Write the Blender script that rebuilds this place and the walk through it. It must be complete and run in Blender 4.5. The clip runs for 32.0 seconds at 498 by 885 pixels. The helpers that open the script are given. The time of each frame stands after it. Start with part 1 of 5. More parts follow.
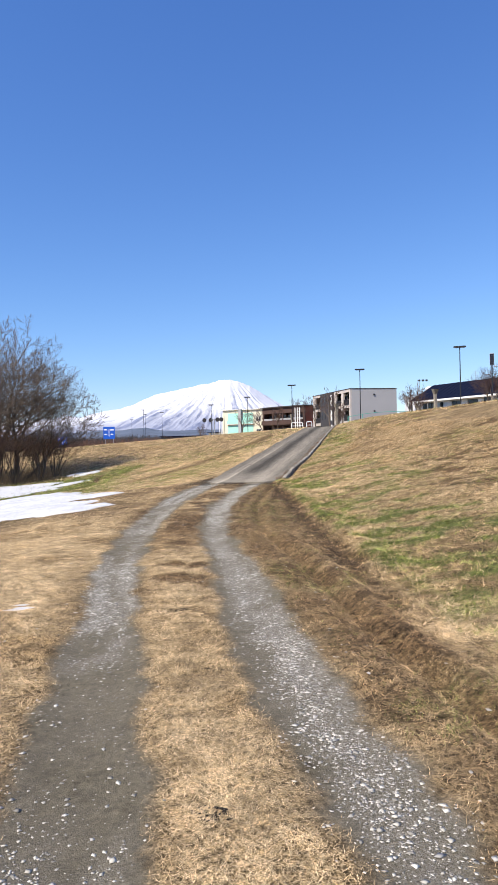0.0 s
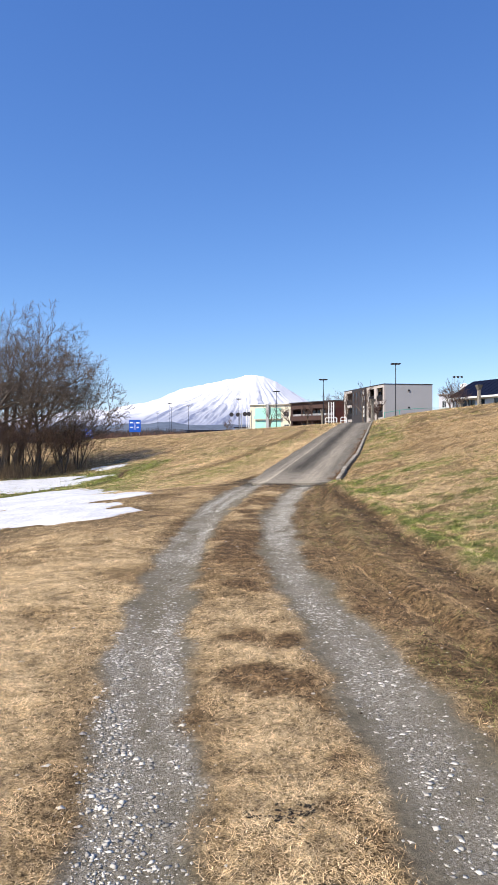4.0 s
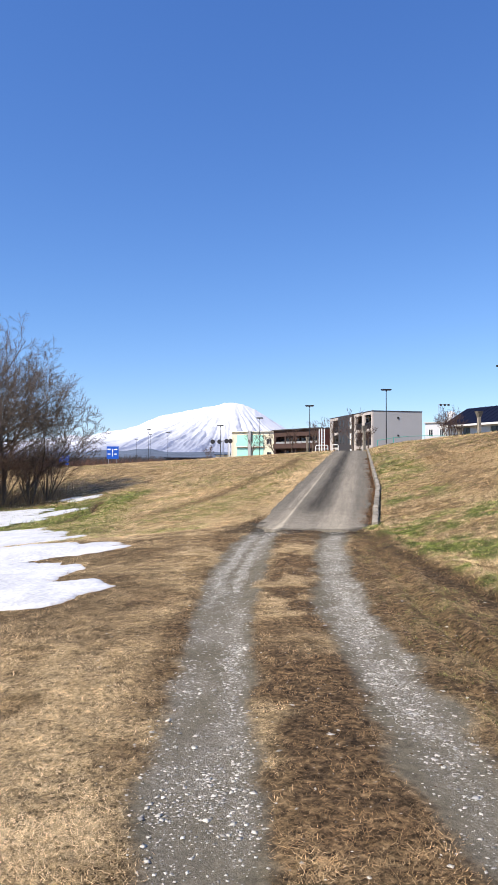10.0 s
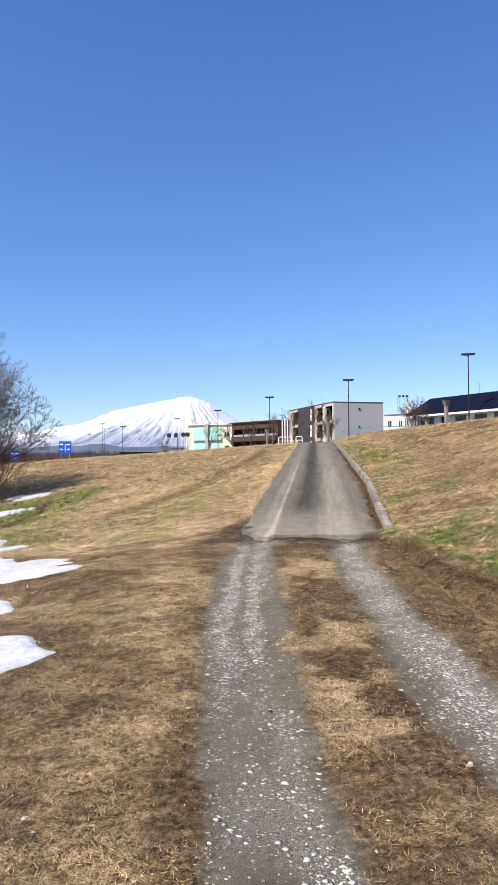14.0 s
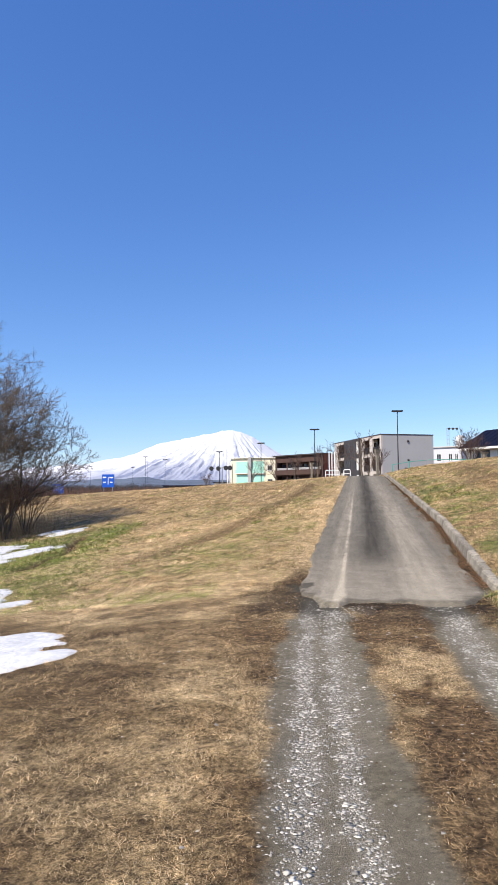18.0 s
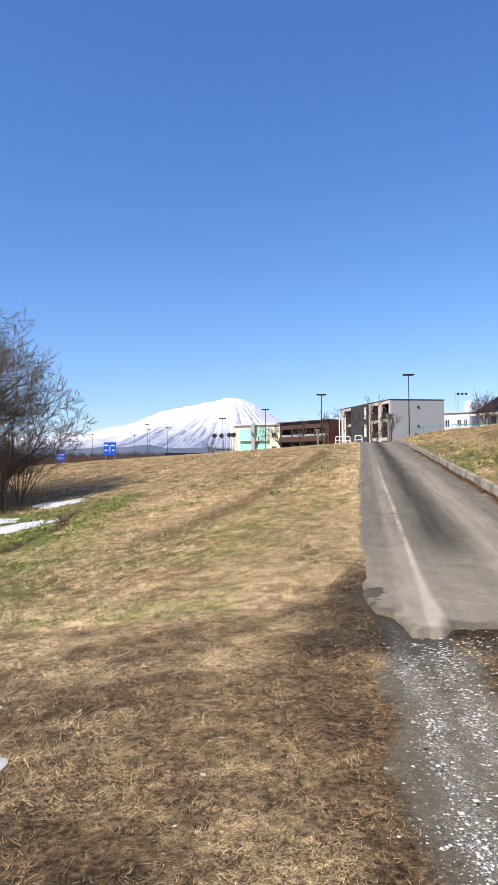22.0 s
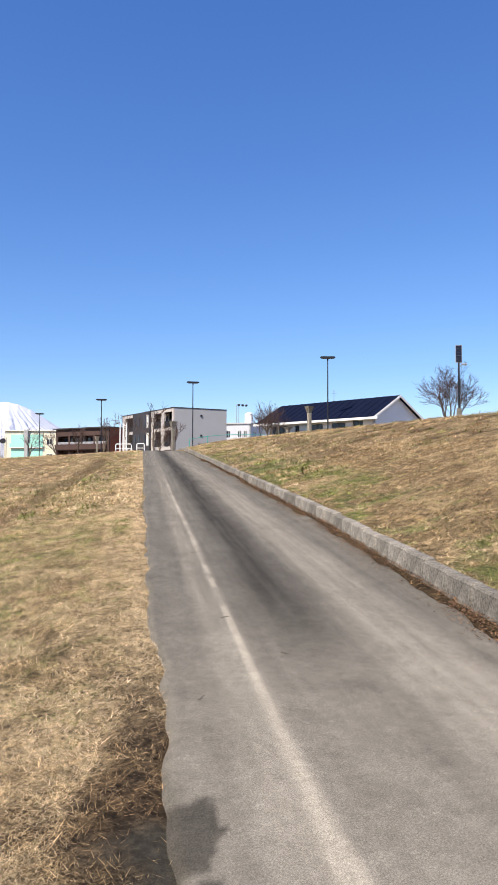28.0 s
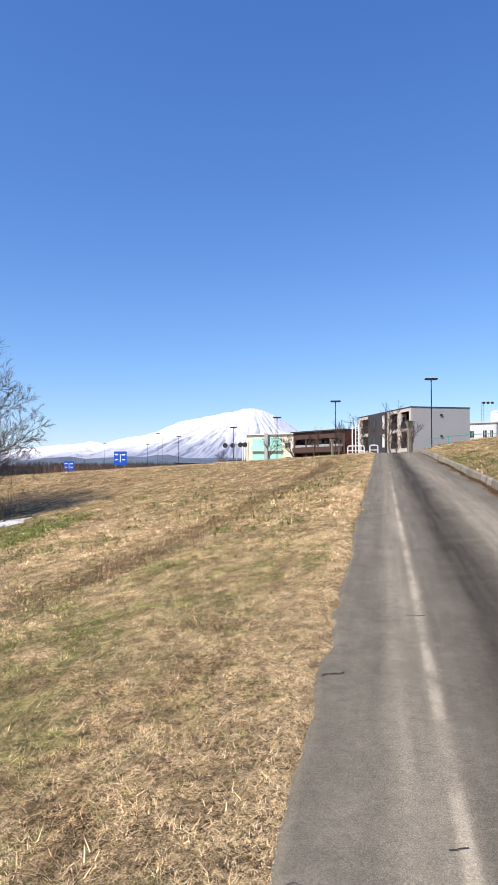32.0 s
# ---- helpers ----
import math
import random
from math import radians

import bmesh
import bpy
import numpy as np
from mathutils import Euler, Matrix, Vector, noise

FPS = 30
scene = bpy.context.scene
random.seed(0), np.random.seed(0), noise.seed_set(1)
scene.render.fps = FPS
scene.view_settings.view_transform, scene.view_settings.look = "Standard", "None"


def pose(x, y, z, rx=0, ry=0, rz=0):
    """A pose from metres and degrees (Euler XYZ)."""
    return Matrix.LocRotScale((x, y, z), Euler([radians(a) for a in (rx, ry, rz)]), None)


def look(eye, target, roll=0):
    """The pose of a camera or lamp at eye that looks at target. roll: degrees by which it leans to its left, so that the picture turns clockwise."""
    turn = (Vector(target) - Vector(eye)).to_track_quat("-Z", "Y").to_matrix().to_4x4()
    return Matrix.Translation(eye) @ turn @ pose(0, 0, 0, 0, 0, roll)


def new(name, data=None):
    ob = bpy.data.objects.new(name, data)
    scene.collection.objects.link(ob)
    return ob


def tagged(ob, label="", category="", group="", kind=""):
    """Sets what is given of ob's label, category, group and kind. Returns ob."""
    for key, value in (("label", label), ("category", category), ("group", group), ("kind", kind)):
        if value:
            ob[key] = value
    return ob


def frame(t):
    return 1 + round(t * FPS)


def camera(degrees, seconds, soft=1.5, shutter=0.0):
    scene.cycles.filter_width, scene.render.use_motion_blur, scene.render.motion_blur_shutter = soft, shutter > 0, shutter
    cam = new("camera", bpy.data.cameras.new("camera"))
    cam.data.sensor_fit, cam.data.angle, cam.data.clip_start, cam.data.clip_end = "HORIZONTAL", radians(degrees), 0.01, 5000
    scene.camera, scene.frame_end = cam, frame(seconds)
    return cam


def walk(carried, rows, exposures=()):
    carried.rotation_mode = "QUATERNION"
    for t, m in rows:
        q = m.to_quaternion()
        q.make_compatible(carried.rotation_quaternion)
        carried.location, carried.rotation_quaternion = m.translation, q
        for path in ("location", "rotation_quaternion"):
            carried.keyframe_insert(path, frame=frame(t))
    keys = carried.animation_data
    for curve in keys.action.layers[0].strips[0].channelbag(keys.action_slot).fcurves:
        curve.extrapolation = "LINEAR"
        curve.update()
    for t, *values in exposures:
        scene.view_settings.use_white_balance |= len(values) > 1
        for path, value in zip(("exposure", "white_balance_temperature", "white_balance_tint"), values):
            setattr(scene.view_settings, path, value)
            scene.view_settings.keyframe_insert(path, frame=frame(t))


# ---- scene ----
cam = camera(40.65, 32.0)
PATH = [
    (0, (0.048, 0.002, 1.587), (0.364, 9.997, 1.548), -1.20),
    (0.5, (-0.099, 0.431, 1.548), (0.285, 10.423, 1.530), -1.20),
    (1, (-0.185, 0.871, 1.508), (0.259, 10.861, 1.476), -1.26),
    (1.5, (-0.264, 1.336, 1.522), (0.201, 11.325, 1.485), -1.08),
    (2, (-0.373, 1.802, 1.527), (0.107, 11.790, 1.499), -0.93),
    (2.5, (-0.380, 2.289, 1.526), (0.098, 12.277, 1.477), -0.55),
    (3, (-0.495, 2.747, 1.511), (-0.113, 12.739, 1.422), -0.42),
    (3.5, (-0.557, 3.187, 1.499), (-0.360, 13.184, 1.383), -0.04),
    (4, (-0.621, 3.618, 1.532), (-0.673, 13.617, 1.430), -0.18),
    (4.5, (-0.747, 4.027, 1.543), (-0.988, 14.024, 1.487), -0.52),
    (6.5, (-1.001, 5.778, 1.517), (-0.712, 15.772, 1.326), -1.68),
    (7, (-1.109, 6.223, 1.531), (-0.656, 16.210, 1.270), -1.48),
    (7.5, (-1.128, 6.671, 1.514), (-0.587, 16.651, 1.184), -1.08),
    (8, (-1.222, 7.116, 1.488), (-0.653, 17.094, 1.142), -0.87),
    (8.5, (-1.246, 7.561, 1.496), (-0.671, 17.540, 1.218), -0.77),
    (9, (-1.263, 8.013, 1.529), (-0.749, 17.999, 1.429), -0.30),
    (9.5, (-1.379, 8.444, 1.588), (-0.975, 18.435, 1.720), -0.14),
    (10, (-1.423, 8.887, 1.586), (-1.158, 18.878, 1.895), 0.18),
    (10.5, (-1.567, 9.306, 1.557), (-1.461, 19.298, 1.927), 0.72),
    (11, (-1.660, 9.728, 1.542), (-1.614, 19.722, 1.860), 0.51),
    (11.5, (-1.711, 10.167, 1.547), (-1.623, 20.164, 1.774), 0.51),
    (12, (-1.808, 10.592, 1.544), (-1.569, 20.588, 1.710), 0.17),
    (12.5, (-1.793, 11.032, 1.527), (-1.349, 21.022, 1.634), -0.08),
    (13, (-1.854, 11.454, 1.496), (-1.225, 21.434, 1.608), -0.44),
    (13.5, (-1.871, 11.879, 1.489), (-1.073, 21.846, 1.629), -0.50),
    (14, (-1.882, 12.313, 1.521), (-0.955, 22.267, 1.736), -0.48),
    (14.5, (-1.936, 12.728, 1.536), (-0.897, 22.669, 1.847), -0.33),
    (16.5, (-1.871, 14.275, 1.547), (-0.753, 24.191, 2.203), 0.33),
    (17, (-1.928, 14.675, 1.570), (-1.024, 24.607, 2.312), 0.26),
    (17.5, (-1.862, 15.075, 1.552), (-1.246, 25.027, 2.310), 0.08),
    (18, (-1.875, 15.493, 1.550), (-1.576, 25.462, 2.269), -0.19),
    (18.5, (-1.902, 15.910, 1.573), (-1.870, 25.892, 2.171), -0.56),
    (19, (-1.822, 16.335, 1.586), (-2.057, 26.324, 1.999), -0.74),
    (19.5, (-1.896, 16.766, 1.579), (-2.406, 26.750, 1.815), -0.69),
    (20, (-1.928, 17.179, 1.546), (-2.735, 27.147, 1.586), -0.33),
    (20.5, (-2.020, 17.586, 1.554), (-3.288, 27.505, 1.457), -0.03),
    (21, (-2.101, 18.012, 1.573), (-2.726, 27.992, 1.679), 0.44),
    (21.5, (-2.104, 18.454, 1.564), (-2.090, 28.451, 1.819), -0.26),
    (22, (-2.217, 18.866, 1.543), (-1.950, 28.860, 1.781), -0.43),
    (22.5, (-2.188, 19.269, 1.512), (-1.653, 29.254, 1.657), -0.62),
    (23, (-2.157, 19.700, 1.512), (-1.316, 29.664, 1.610), -0.57),
    (23.5, (-2.158, 20.154, 1.557), (-1.083, 30.095, 1.676), -0.82),
    (24, (-2.111, 20.559, 1.566), (-0.906, 30.484, 1.795), -0.99),
    (24.5, (-2.161, 20.973, 1.576), (-0.933, 30.887, 2.023), -1.30),
    (26.5, (-1.933, 22.470, 1.590), (-0.281, 32.305, 2.327), -0.64),
    (27, (-1.828, 22.837, 1.554), (0.294, 32.592, 2.133), -0.31),
    (27.5, (-1.620, 23.210, 1.551), (1.177, 32.800, 2.005), -0.15),
    (28, (-1.405, 23.609, 1.565), (2.019, 32.997, 1.933), 0.13),
    (28.5, (-1.227, 24.018, 1.548), (2.662, 33.228, 1.778), 0.70),
    (29, (-0.995, 24.431, 1.506), (3.007, 33.595, 1.558), 1.03),
    (29.5, (-0.885, 24.877, 1.478), (2.907, 34.131, 1.524), 1.07),
    (30, (-0.696, 25.294, 1.484), (2.600, 34.732, 1.716), 0.88),
    (30.5, (-0.520, 25.748, 1.526), (2.017, 35.411, 1.980), 0.60),
    (31, (-0.478, 26.192, 1.592), (1.232, 36.029, 2.151), 0.66),
    (31.5, (-0.338, 26.592, 1.631), (0.473, 36.543, 2.186), 1.05),
    (32, (-0.282, 26.892, 1.626), (-0.304, 36.884, 2.023), 0.11),
]
walk(cam, [(t, look(eye, target, roll)) for t, eye, target, roll in PATH])

# ---- light ----
SUN_TO = Vector((-0.70, -0.52, 0.98)).normalized()
world = bpy.data.worlds.new("sky")
scene.world = world
world.use_nodes = True
wn = world.node_tree.nodes
sky = wn.new("ShaderNodeTexSky")
sky.sky_type, sky.sun_disc = "NISHITA", False
sky.sun_elevation = math.asin(SUN_TO.z)
sky.sun_rotation = math.atan2(SUN_TO.x, SUN_TO.y)
sky.altitude, sky.air_density, sky.dust_density, sky.ozone_density = 200, 1.0, 0.0, 2.0
# a clear, deep blue: each channel of the sky is graded by a power and a gain
wl = world.node_tree.links.new
split, join = wn.new("ShaderNodeSeparateColor"), wn.new("ShaderNodeCombineColor")
wl(sky.outputs[0], split.inputs[0])
for channel, (power, gain) in enumerate(((1.09, 0.420), (0.93, 0.655), (0.72, 1.33))):
    bend, lift = wn.new("ShaderNodeMath"), wn.new("ShaderNodeMath")
    bend.operation, lift.operation = "POWER", "MULTIPLY"
    bend.inputs[1].default_value, lift.inputs[1].default_value = power, gain
    wl(split.outputs[channel], bend.inputs[0])
    wl(bend.outputs[0], lift.inputs[0])
    wl(lift.outputs[0], join.inputs[channel])
wl(join.outputs[0], wn["Background"].inputs[0])
wn["Background"].inputs[1].default_value = 0.15
sun = new("sun", bpy.data.lights.new("sun", "SUN"))
sun.data.energy, sun.data.angle, sun.data.color = 5.0, radians(0.53), (1.0, 0.893, 0.748)
sun.matrix_world = look(SUN_TO * 60, (0, 0, 0))
scene.view_settings.exposure = 0.45


# ---- materials ----
def material(name, colour, rough=0.8, metal=0.0, vary=0.15, scale=3.0, fine=40.0, bump=0.0, attribute="", random=0.0, spec=0.3):
    """Two scales of mottling on a base colour, with fine relief; attribute: a stored tint; random: variation from piece to piece."""
    m = bpy.data.materials.new(name)
    m.use_nodes = True
    nt = m.node_tree
    n, ln = nt.nodes, nt.links.new
    b = n["Principled BSDF"]
    b.inputs["Roughness"].default_value, b.inputs["Metallic"].default_value = rough, metal
    b.inputs["Specular IOR Level"].default_value = spec
    co = n.new("ShaderNodeTexCoord")
    big, small = n.new("ShaderNodeTexNoise"), n.new("ShaderNodeTexNoise")
    big.inputs["Scale"].default_value, small.inputs["Scale"].default_value = scale, fine
    big.inputs["Detail"].default_value, small.inputs["Detail"].default_value = 5, 3
    for t in (big, small):
        ln(co.outputs["Object"], t.inputs["Vector"])
    add = n.new("ShaderNodeMath")
    ln(big.outputs["Fac"], add.inputs[0])
    ln(small.outputs["Fac"], add.inputs[1])
    val = n.new("ShaderNodeMapRange")
    val.inputs["From Min"].default_value, val.inputs["From Max"].default_value = 0.6, 1.4
    val.inputs["To Min"].default_value, val.inputs["To Max"].default_value = 1 - vary, 1 + vary
    val.clamp = False
    ln(add.outputs[0], val.inputs["Value"])
    hsv = n.new("ShaderNodeHueSaturation")
    hsv.inputs["Color"].default_value = (*colour, 1)
    if attribute:
        at = n.new("ShaderNodeAttribute")
        at.attribute_name = attribute
        ln(at.outputs["Color"], hsv.inputs["Color"])
    last = val.outputs[0]
    if random:
        info = n.new("ShaderNodeObjectInfo") if random > 0 else n.new("ShaderNodeNewGeometry")
        rr = n.new("ShaderNodeMapRange")
        rr.inputs["To Min"].default_value, rr.inputs["To Max"].default_value = 1 - abs(random), 1 + abs(random)
        ln(info.outputs["Random" if random > 0 else "Random Per Island"], rr.inputs["Value"])
        mul = n.new("ShaderNodeMath")
        mul.operation = "MULTIPLY"
        ln(last, mul.inputs[0])
        ln(rr.outputs[0], mul.inputs[1])
        last = mul.outputs[0]
    ln(last, hsv.inputs["Value"])
    ln(hsv.outputs[0], b.inputs["Base Color"])
    if bump:
        bp = n.new("ShaderNodeBump")
        bp.inputs["Strength"].default_value, bp.inputs["Distance"].default_value = bump, 0.02
        ln(small.outputs["Fac"], bp.inputs["Height"])
        ln(bp.outputs[0], b.inputs["Normal"])
    return m


M_CONCRETE = material("weathered_concrete", (0.23, 0.205, 0.165), 0.95, vary=0.8, scale=5, fine=40, bump=0.6, random=0.3)
M_POLE = material("dark_painted_steel", (0.020, 0.022, 0.027), 0.5, vary=0.2)
M_GREYWALL = material("grey_render", (0.40, 0.40, 0.405), 0.9, vary=0.06, scale=0.4, fine=8)
M_PALEWALL = material("pale_beige_render", (0.50, 0.46, 0.43), 0.9, vary=0.06, scale=0.4, fine=8)
M_CHARCOAL = material("charcoal_cladding", (0.05, 0.048, 0.052), 0.7, vary=0.15, scale=0.5, fine=10)
M_BROWN = material("dark_brown_cladding", (0.075, 0.045, 0.038), 0.8, vary=0.2, scale=0.5, fine=10)
M_BRICK = material("red_brown_cladding", (0.22, 0.07, 0.04), 0.8, vary=0.2, scale=0.5, fine=10)
M_WHITE = material("white_paint", (0.8, 0.8, 0.78), 0.7, vary=0.05, scale=0.6, fine=10)
M_PALEGREY = material("pale_grey_siding", (0.58, 0.59, 0.62), 0.7, vary=0.05, scale=0.6, fine=10)
M_CREAM = material("cream_render", (0.75, 0.70, 0.55), 0.8, vary=0.05)
M_MINT = material("mint_panel", (0.38, 0.72, 0.62), 0.5, vary=0.06)
M_TEAL = material("teal_painted_steel", (0.10, 0.42, 0.34), 0.5, vary=0.1)
M_NAVY = material("navy_metal_roof", (0.007, 0.010, 0.026), 0.8, vary=0.2, scale=0.7, spec=0.05)
M_DARK = material("dark_recess", (0.03, 0.03, 0.035), 0.8)
M_GLASS = material("dark_window_glass", (0.03, 0.035, 0.045), 0.12, vary=0.1, spec=0.5)
M_STEEL = material("galvanised_steel", (0.42, 0.43, 0.44), 0.5, 0.6, vary=0.15)
M_BLUE = material("blue_sign_sheet", (0.01, 0.09, 0.50), 0.5, vary=0.05)
M_BARK = material("grey_brown_bark", (0.14, 0.11, 0.085), 0.95, vary=0.35, scale=2, fine=30)
M_TWIG = material("brown_twigs", (0.155, 0.12, 0.094), 0.95, vary=0.3, scale=0.6, fine=20, random=-0.5)
M_SHRUB = material("reddish_brown_twigs", (0.165, 0.105, 0.075), 0.95, vary=0.3, scale=0.6, fine=20, random=-0.4)
M_PARKBARK = material("dark_cherry_bark", (0.095, 0.06, 0.05), 0.9, vary=0.3, scale=2, fine=30)
M_REED = material("dry_reed_stems", (0.30, 0.20, 0.11), 0.95, vary=0.35, scale=1, random=-0.3)
M_SOLAR = material("solar_cells", (0.015, 0.017, 0.03), 0.3, vary=0.1)
M_TANK = material("white_tank", (0.82, 0.82, 0.82), 0.5, vary=0.04)
M_PIPE = material("faded_grey_parts", (0.5, 0.5, 0.5), 0.6)


# ---- helpers for things ----
def mesh_np(name, verts, faces, mat=None, smooth=False, colours=None):
    """A mesh from arrays: verts (n, 3), faces (m, 3 or 4)."""
    me = bpy.data.meshes.new(name)
    verts, faces = np.asarray(verts, np.float32), np.asarray(faces, np.int32)
    k = faces.shape[1]
    me.vertices.add(len(verts))
    me.vertices.foreach_set("co", verts.ravel())
    me.loops.add(faces.size)
    me.loops.foreach_set("vertex_index", faces.ravel())
    me.polygons.add(len(faces))
    me.polygons.foreach_set("loop_start", np.arange(0, faces.size, k, dtype=np.int32))
    me.polygons.foreach_set("loop_total", np.full(len(faces), k, np.int32))
    if smooth:
        me.polygons.foreach_set("use_smooth", np.ones(len(faces), bool))
    me.update(calc_edges=True)
    if colours is not None:
        for key, value in colours.items():
            at = me.color_attributes.new(key, "FLOAT_COLOR", "POINT")
            at.data.foreach_set("color", np.asarray(value, np.float32).ravel())
    if mat:
        me.materials.append(mat)
    return me


def thing(name, m, label, category, group="", kind=""):
    ob = new(name)
    ob.empty_display_size = 0.2
    ob.matrix_world = m
    return tagged(ob, label, category, group, kind)


def part(name, bm, mat, parent, label="", smooth=False):
    me = bpy.data.meshes.new(name)
    if smooth:
        for f in bm.faces:
            f.smooth = True
    bm.to_mesh(me)
    bm.free()
    me.materials.append(mat)
    ob = new(name, me)
    ob.parent = parent
    if label:
        ob["label"] = label
    return ob


def box(x0, y0, z0, x1, y1, z1, bevel=0.0, bm=None):
    bm = bm or bmesh.new()
    m = Matrix.LocRotScale(((x0 + x1) / 2, (y0 + y1) / 2, (z0 + z1) / 2), None, (abs(x1 - x0), abs(y1 - y0), abs(z1 - z0)))
    made = bmesh.ops.create_cube(bm, size=1, matrix=m)
    if bevel:
        edges = {e for v in made["verts"] for e in v.link_edges}
        bmesh.ops.bevel(bm, geom=list(edges), offset=bevel, segments=1, affect="EDGES")
    return bm


def tube(points, radius, sides=8, bm=None, taper=1.0):
    """A round bar along points."""
    bm = bm or bmesh.new()
    pts = [Vector(p) for p in points]
    rings = []
    for i, p in enumerate(pts):
        way = (pts[min(i + 1, len(pts) - 1)] - pts[max(i - 1, 0)]).normalized()
        side = way.orthogonal().normalized()
        up = way.cross(side)
        r = radius * (1 + (taper - 1) * i / max(1, len(pts) - 1))
        rings.append([bm.verts.new(p + r * (math.cos(6.2832 * k / sides) * side + math.sin(6.2832 * k / sides) * up)) for k in range(sides)])
    for a, b in zip(rings, rings[1:]):
        for k in range(sides):
            bm.faces.new((a[k], a[(k + 1) % sides], b[(k + 1) % sides], b[k]))
    bm.faces.new(rings[0][::-1])
    bm.faces.new(rings[-1])
    bmesh.ops.recalc_face_normals(bm, faces=bm.faces)
    return bm


def prism(profile, y0, y1, bm=None):
    """A profile of (x, z) drawn out from y0 to y1."""
    bm = bm or bmesh.new()
    a = [bm.verts.new((x, y0, z)) for x, z in profile]
    b = [bm.verts.new((x, y1, z)) for x, z in profile]
    bm.faces.new(a)
    bm.faces.new(b[::-1])
    for k in range(len(a)):
        j = (k + 1) % len(a)
        bm.faces.new((a[j], a[k], b[k], b[j]))
    bmesh.ops.recalc_face_normals(bm, faces=bm.faces)
    return bm


# ---- lie of the land ----
RNG = np.random.default_rng(7)
LATTICE = RNG.random((256, 256))


def vnoise(x, y, scale, octaves=3):
    """Smooth value noise in 0..1 with features of about scale metres."""
    out, amp, total = 0.0, 1.0, 0.0
    for o in range(octaves):
        c, s = math.cos(0.6 + 1.1 * o) / scale * 2**o, math.sin(0.6 + 1.1 * o) / scale * 2**o
        u, v = np.asarray(x) * c - np.asarray(y) * s + 37.3 * o, np.asarray(x) * s + np.asarray(y) * c + 91.7 * o
        i, j = np.floor(u).astype(int), np.floor(v).astype(int)
        fu, fv = u - i, v - j
        fu, fv = fu * fu * (3 - 2 * fu), fv * fv * (3 - 2 * fv)
        g = lambda a, b: LATTICE[a % 256, b % 256]
        out = out + amp * ((g(i, j) * (1 - fu) + g(i + 1, j) * fu) * (1 - fv) + (g(i, j + 1) * (1 - fu) + g(i + 1, j + 1) * fu) * fv)
        total += amp
        amp *= 0.5
    return out / total


def step(a, b, v):
    t = np.clip((np.asarray(v, float) - a) / (b - a), 0, 1)
    return t * t * (3 - 2 * t)


ROAD_X, ROAD_Y, ROAD_TURN = -0.75, 26.3, math.atan(0.194)
CT, ST = math.cos(ROAD_TURN), math.sin(ROAD_TURN)
KERB_S = 2.90


def along(x, y):
    """Metres along the paved ramp from its lower end, and metres to the right of its left edge."""
    dx, dy = x - ROAD_X, y - ROAD_Y
    return dx * ST + dy * CT, dx * CT - dy * ST


def road_xy(a, s):
    return ROAD_X + a * ST + s * CT, ROAD_Y + a * CT - s * ST


def ramp(a):
    """Height of the ramp: level, then a steady climb, then the flat top."""
    up = np.logaddexp(0, np.clip(a, -60, 400) / 0.8) * 0.8
    z = 0.057 * up
    top = 3.1 - 0.004 * np.clip(a - 50, 0, 150)
    return -0.25 * np.logaddexp(-z / 0.25, -top / 0.25)


def softmin(a, b, t):
    return -t * np.logaddexp(-a / t, -b / t)


def lie(x, y):
    """Height of the bare ground, without the ruts."""
    x, y = np.asarray(x, float), np.asarray(y, float)
    a, s = along(x, y)
    z = ramp(a)
    w = step(-4, 1, a)
    r = w * (s - KERB_S - 0.45) + (1 - w) * (x - 1.75)
    k = 0.13 + 0.12 * step(8, 27, y)
    r = np.logaddexp(0, r / 0.25) * 0.25
    rise = softmin(k * r, 3.69 - z * 0.9 - 0.2 * step(30, -10, y), 0.35) - softmin(0.0, 3.69 - z * 0.9 - 0.2 * step(30, -10, y), 0.35)
    left = w * (-s - 0.5) + (1 - w) * (-x - 2.9)
    left = np.logaddexp(0, left / 0.5) * 0.5
    kl = 0.12 + 0.05 * step(0, 12, a) - 0.11 * step(26, 62, a)
    z = z + 0.15 * step(0.0, 4, a) * step(KERB_S + 0.08, KERB_S + 0.3, s - 0.035 * np.clip(a, 0, 9)) * step(70, 55, a)
    z = z + np.maximum(rise, 0) * (1 - 0.85 * step(68, 105, a)) - kl * left
    floor = -1.9
    z = floor + 0.25 * np.logaddexp(0, (z - floor) / 0.25)
    rough = step(0.5, 3, np.abs(x)) * step(20, 26, y) + step(2.2, 4, x) + step(-3, -5, x)
    return z + (vnoise(x, y, 3.0, 3) - 0.5) * 0.10 * np.clip(rough, 0, 1) * step(4500, 30, np.abs(y))


YL = np.array([-6, 0, 2.7, 3.7, 6, 8.9, 13, 16, 18, 20, 22, 23.5, 25, 27])
XL = np.array([0.4, -0.15, -0.62, -0.78, -1.06, -1.43, -1.58, -1.53, -1.42, -1.22, -1.0, -0.78, -0.55, -0.2])
YR = np.array([-6, 0, 3.3, 4.3, 5.7, 9.0, 10.2, 11.3, 13.9, 16.4, 18.2, 20.2, 22.3, 24.6, 27])
XR = np.array([2.4, 1.2, 0.62, 0.47, 0.30, 0.07, -0.10, -0.20, -0.26, -0.15, 0.04, 0.28, 0.58, 1.0, 1.4])


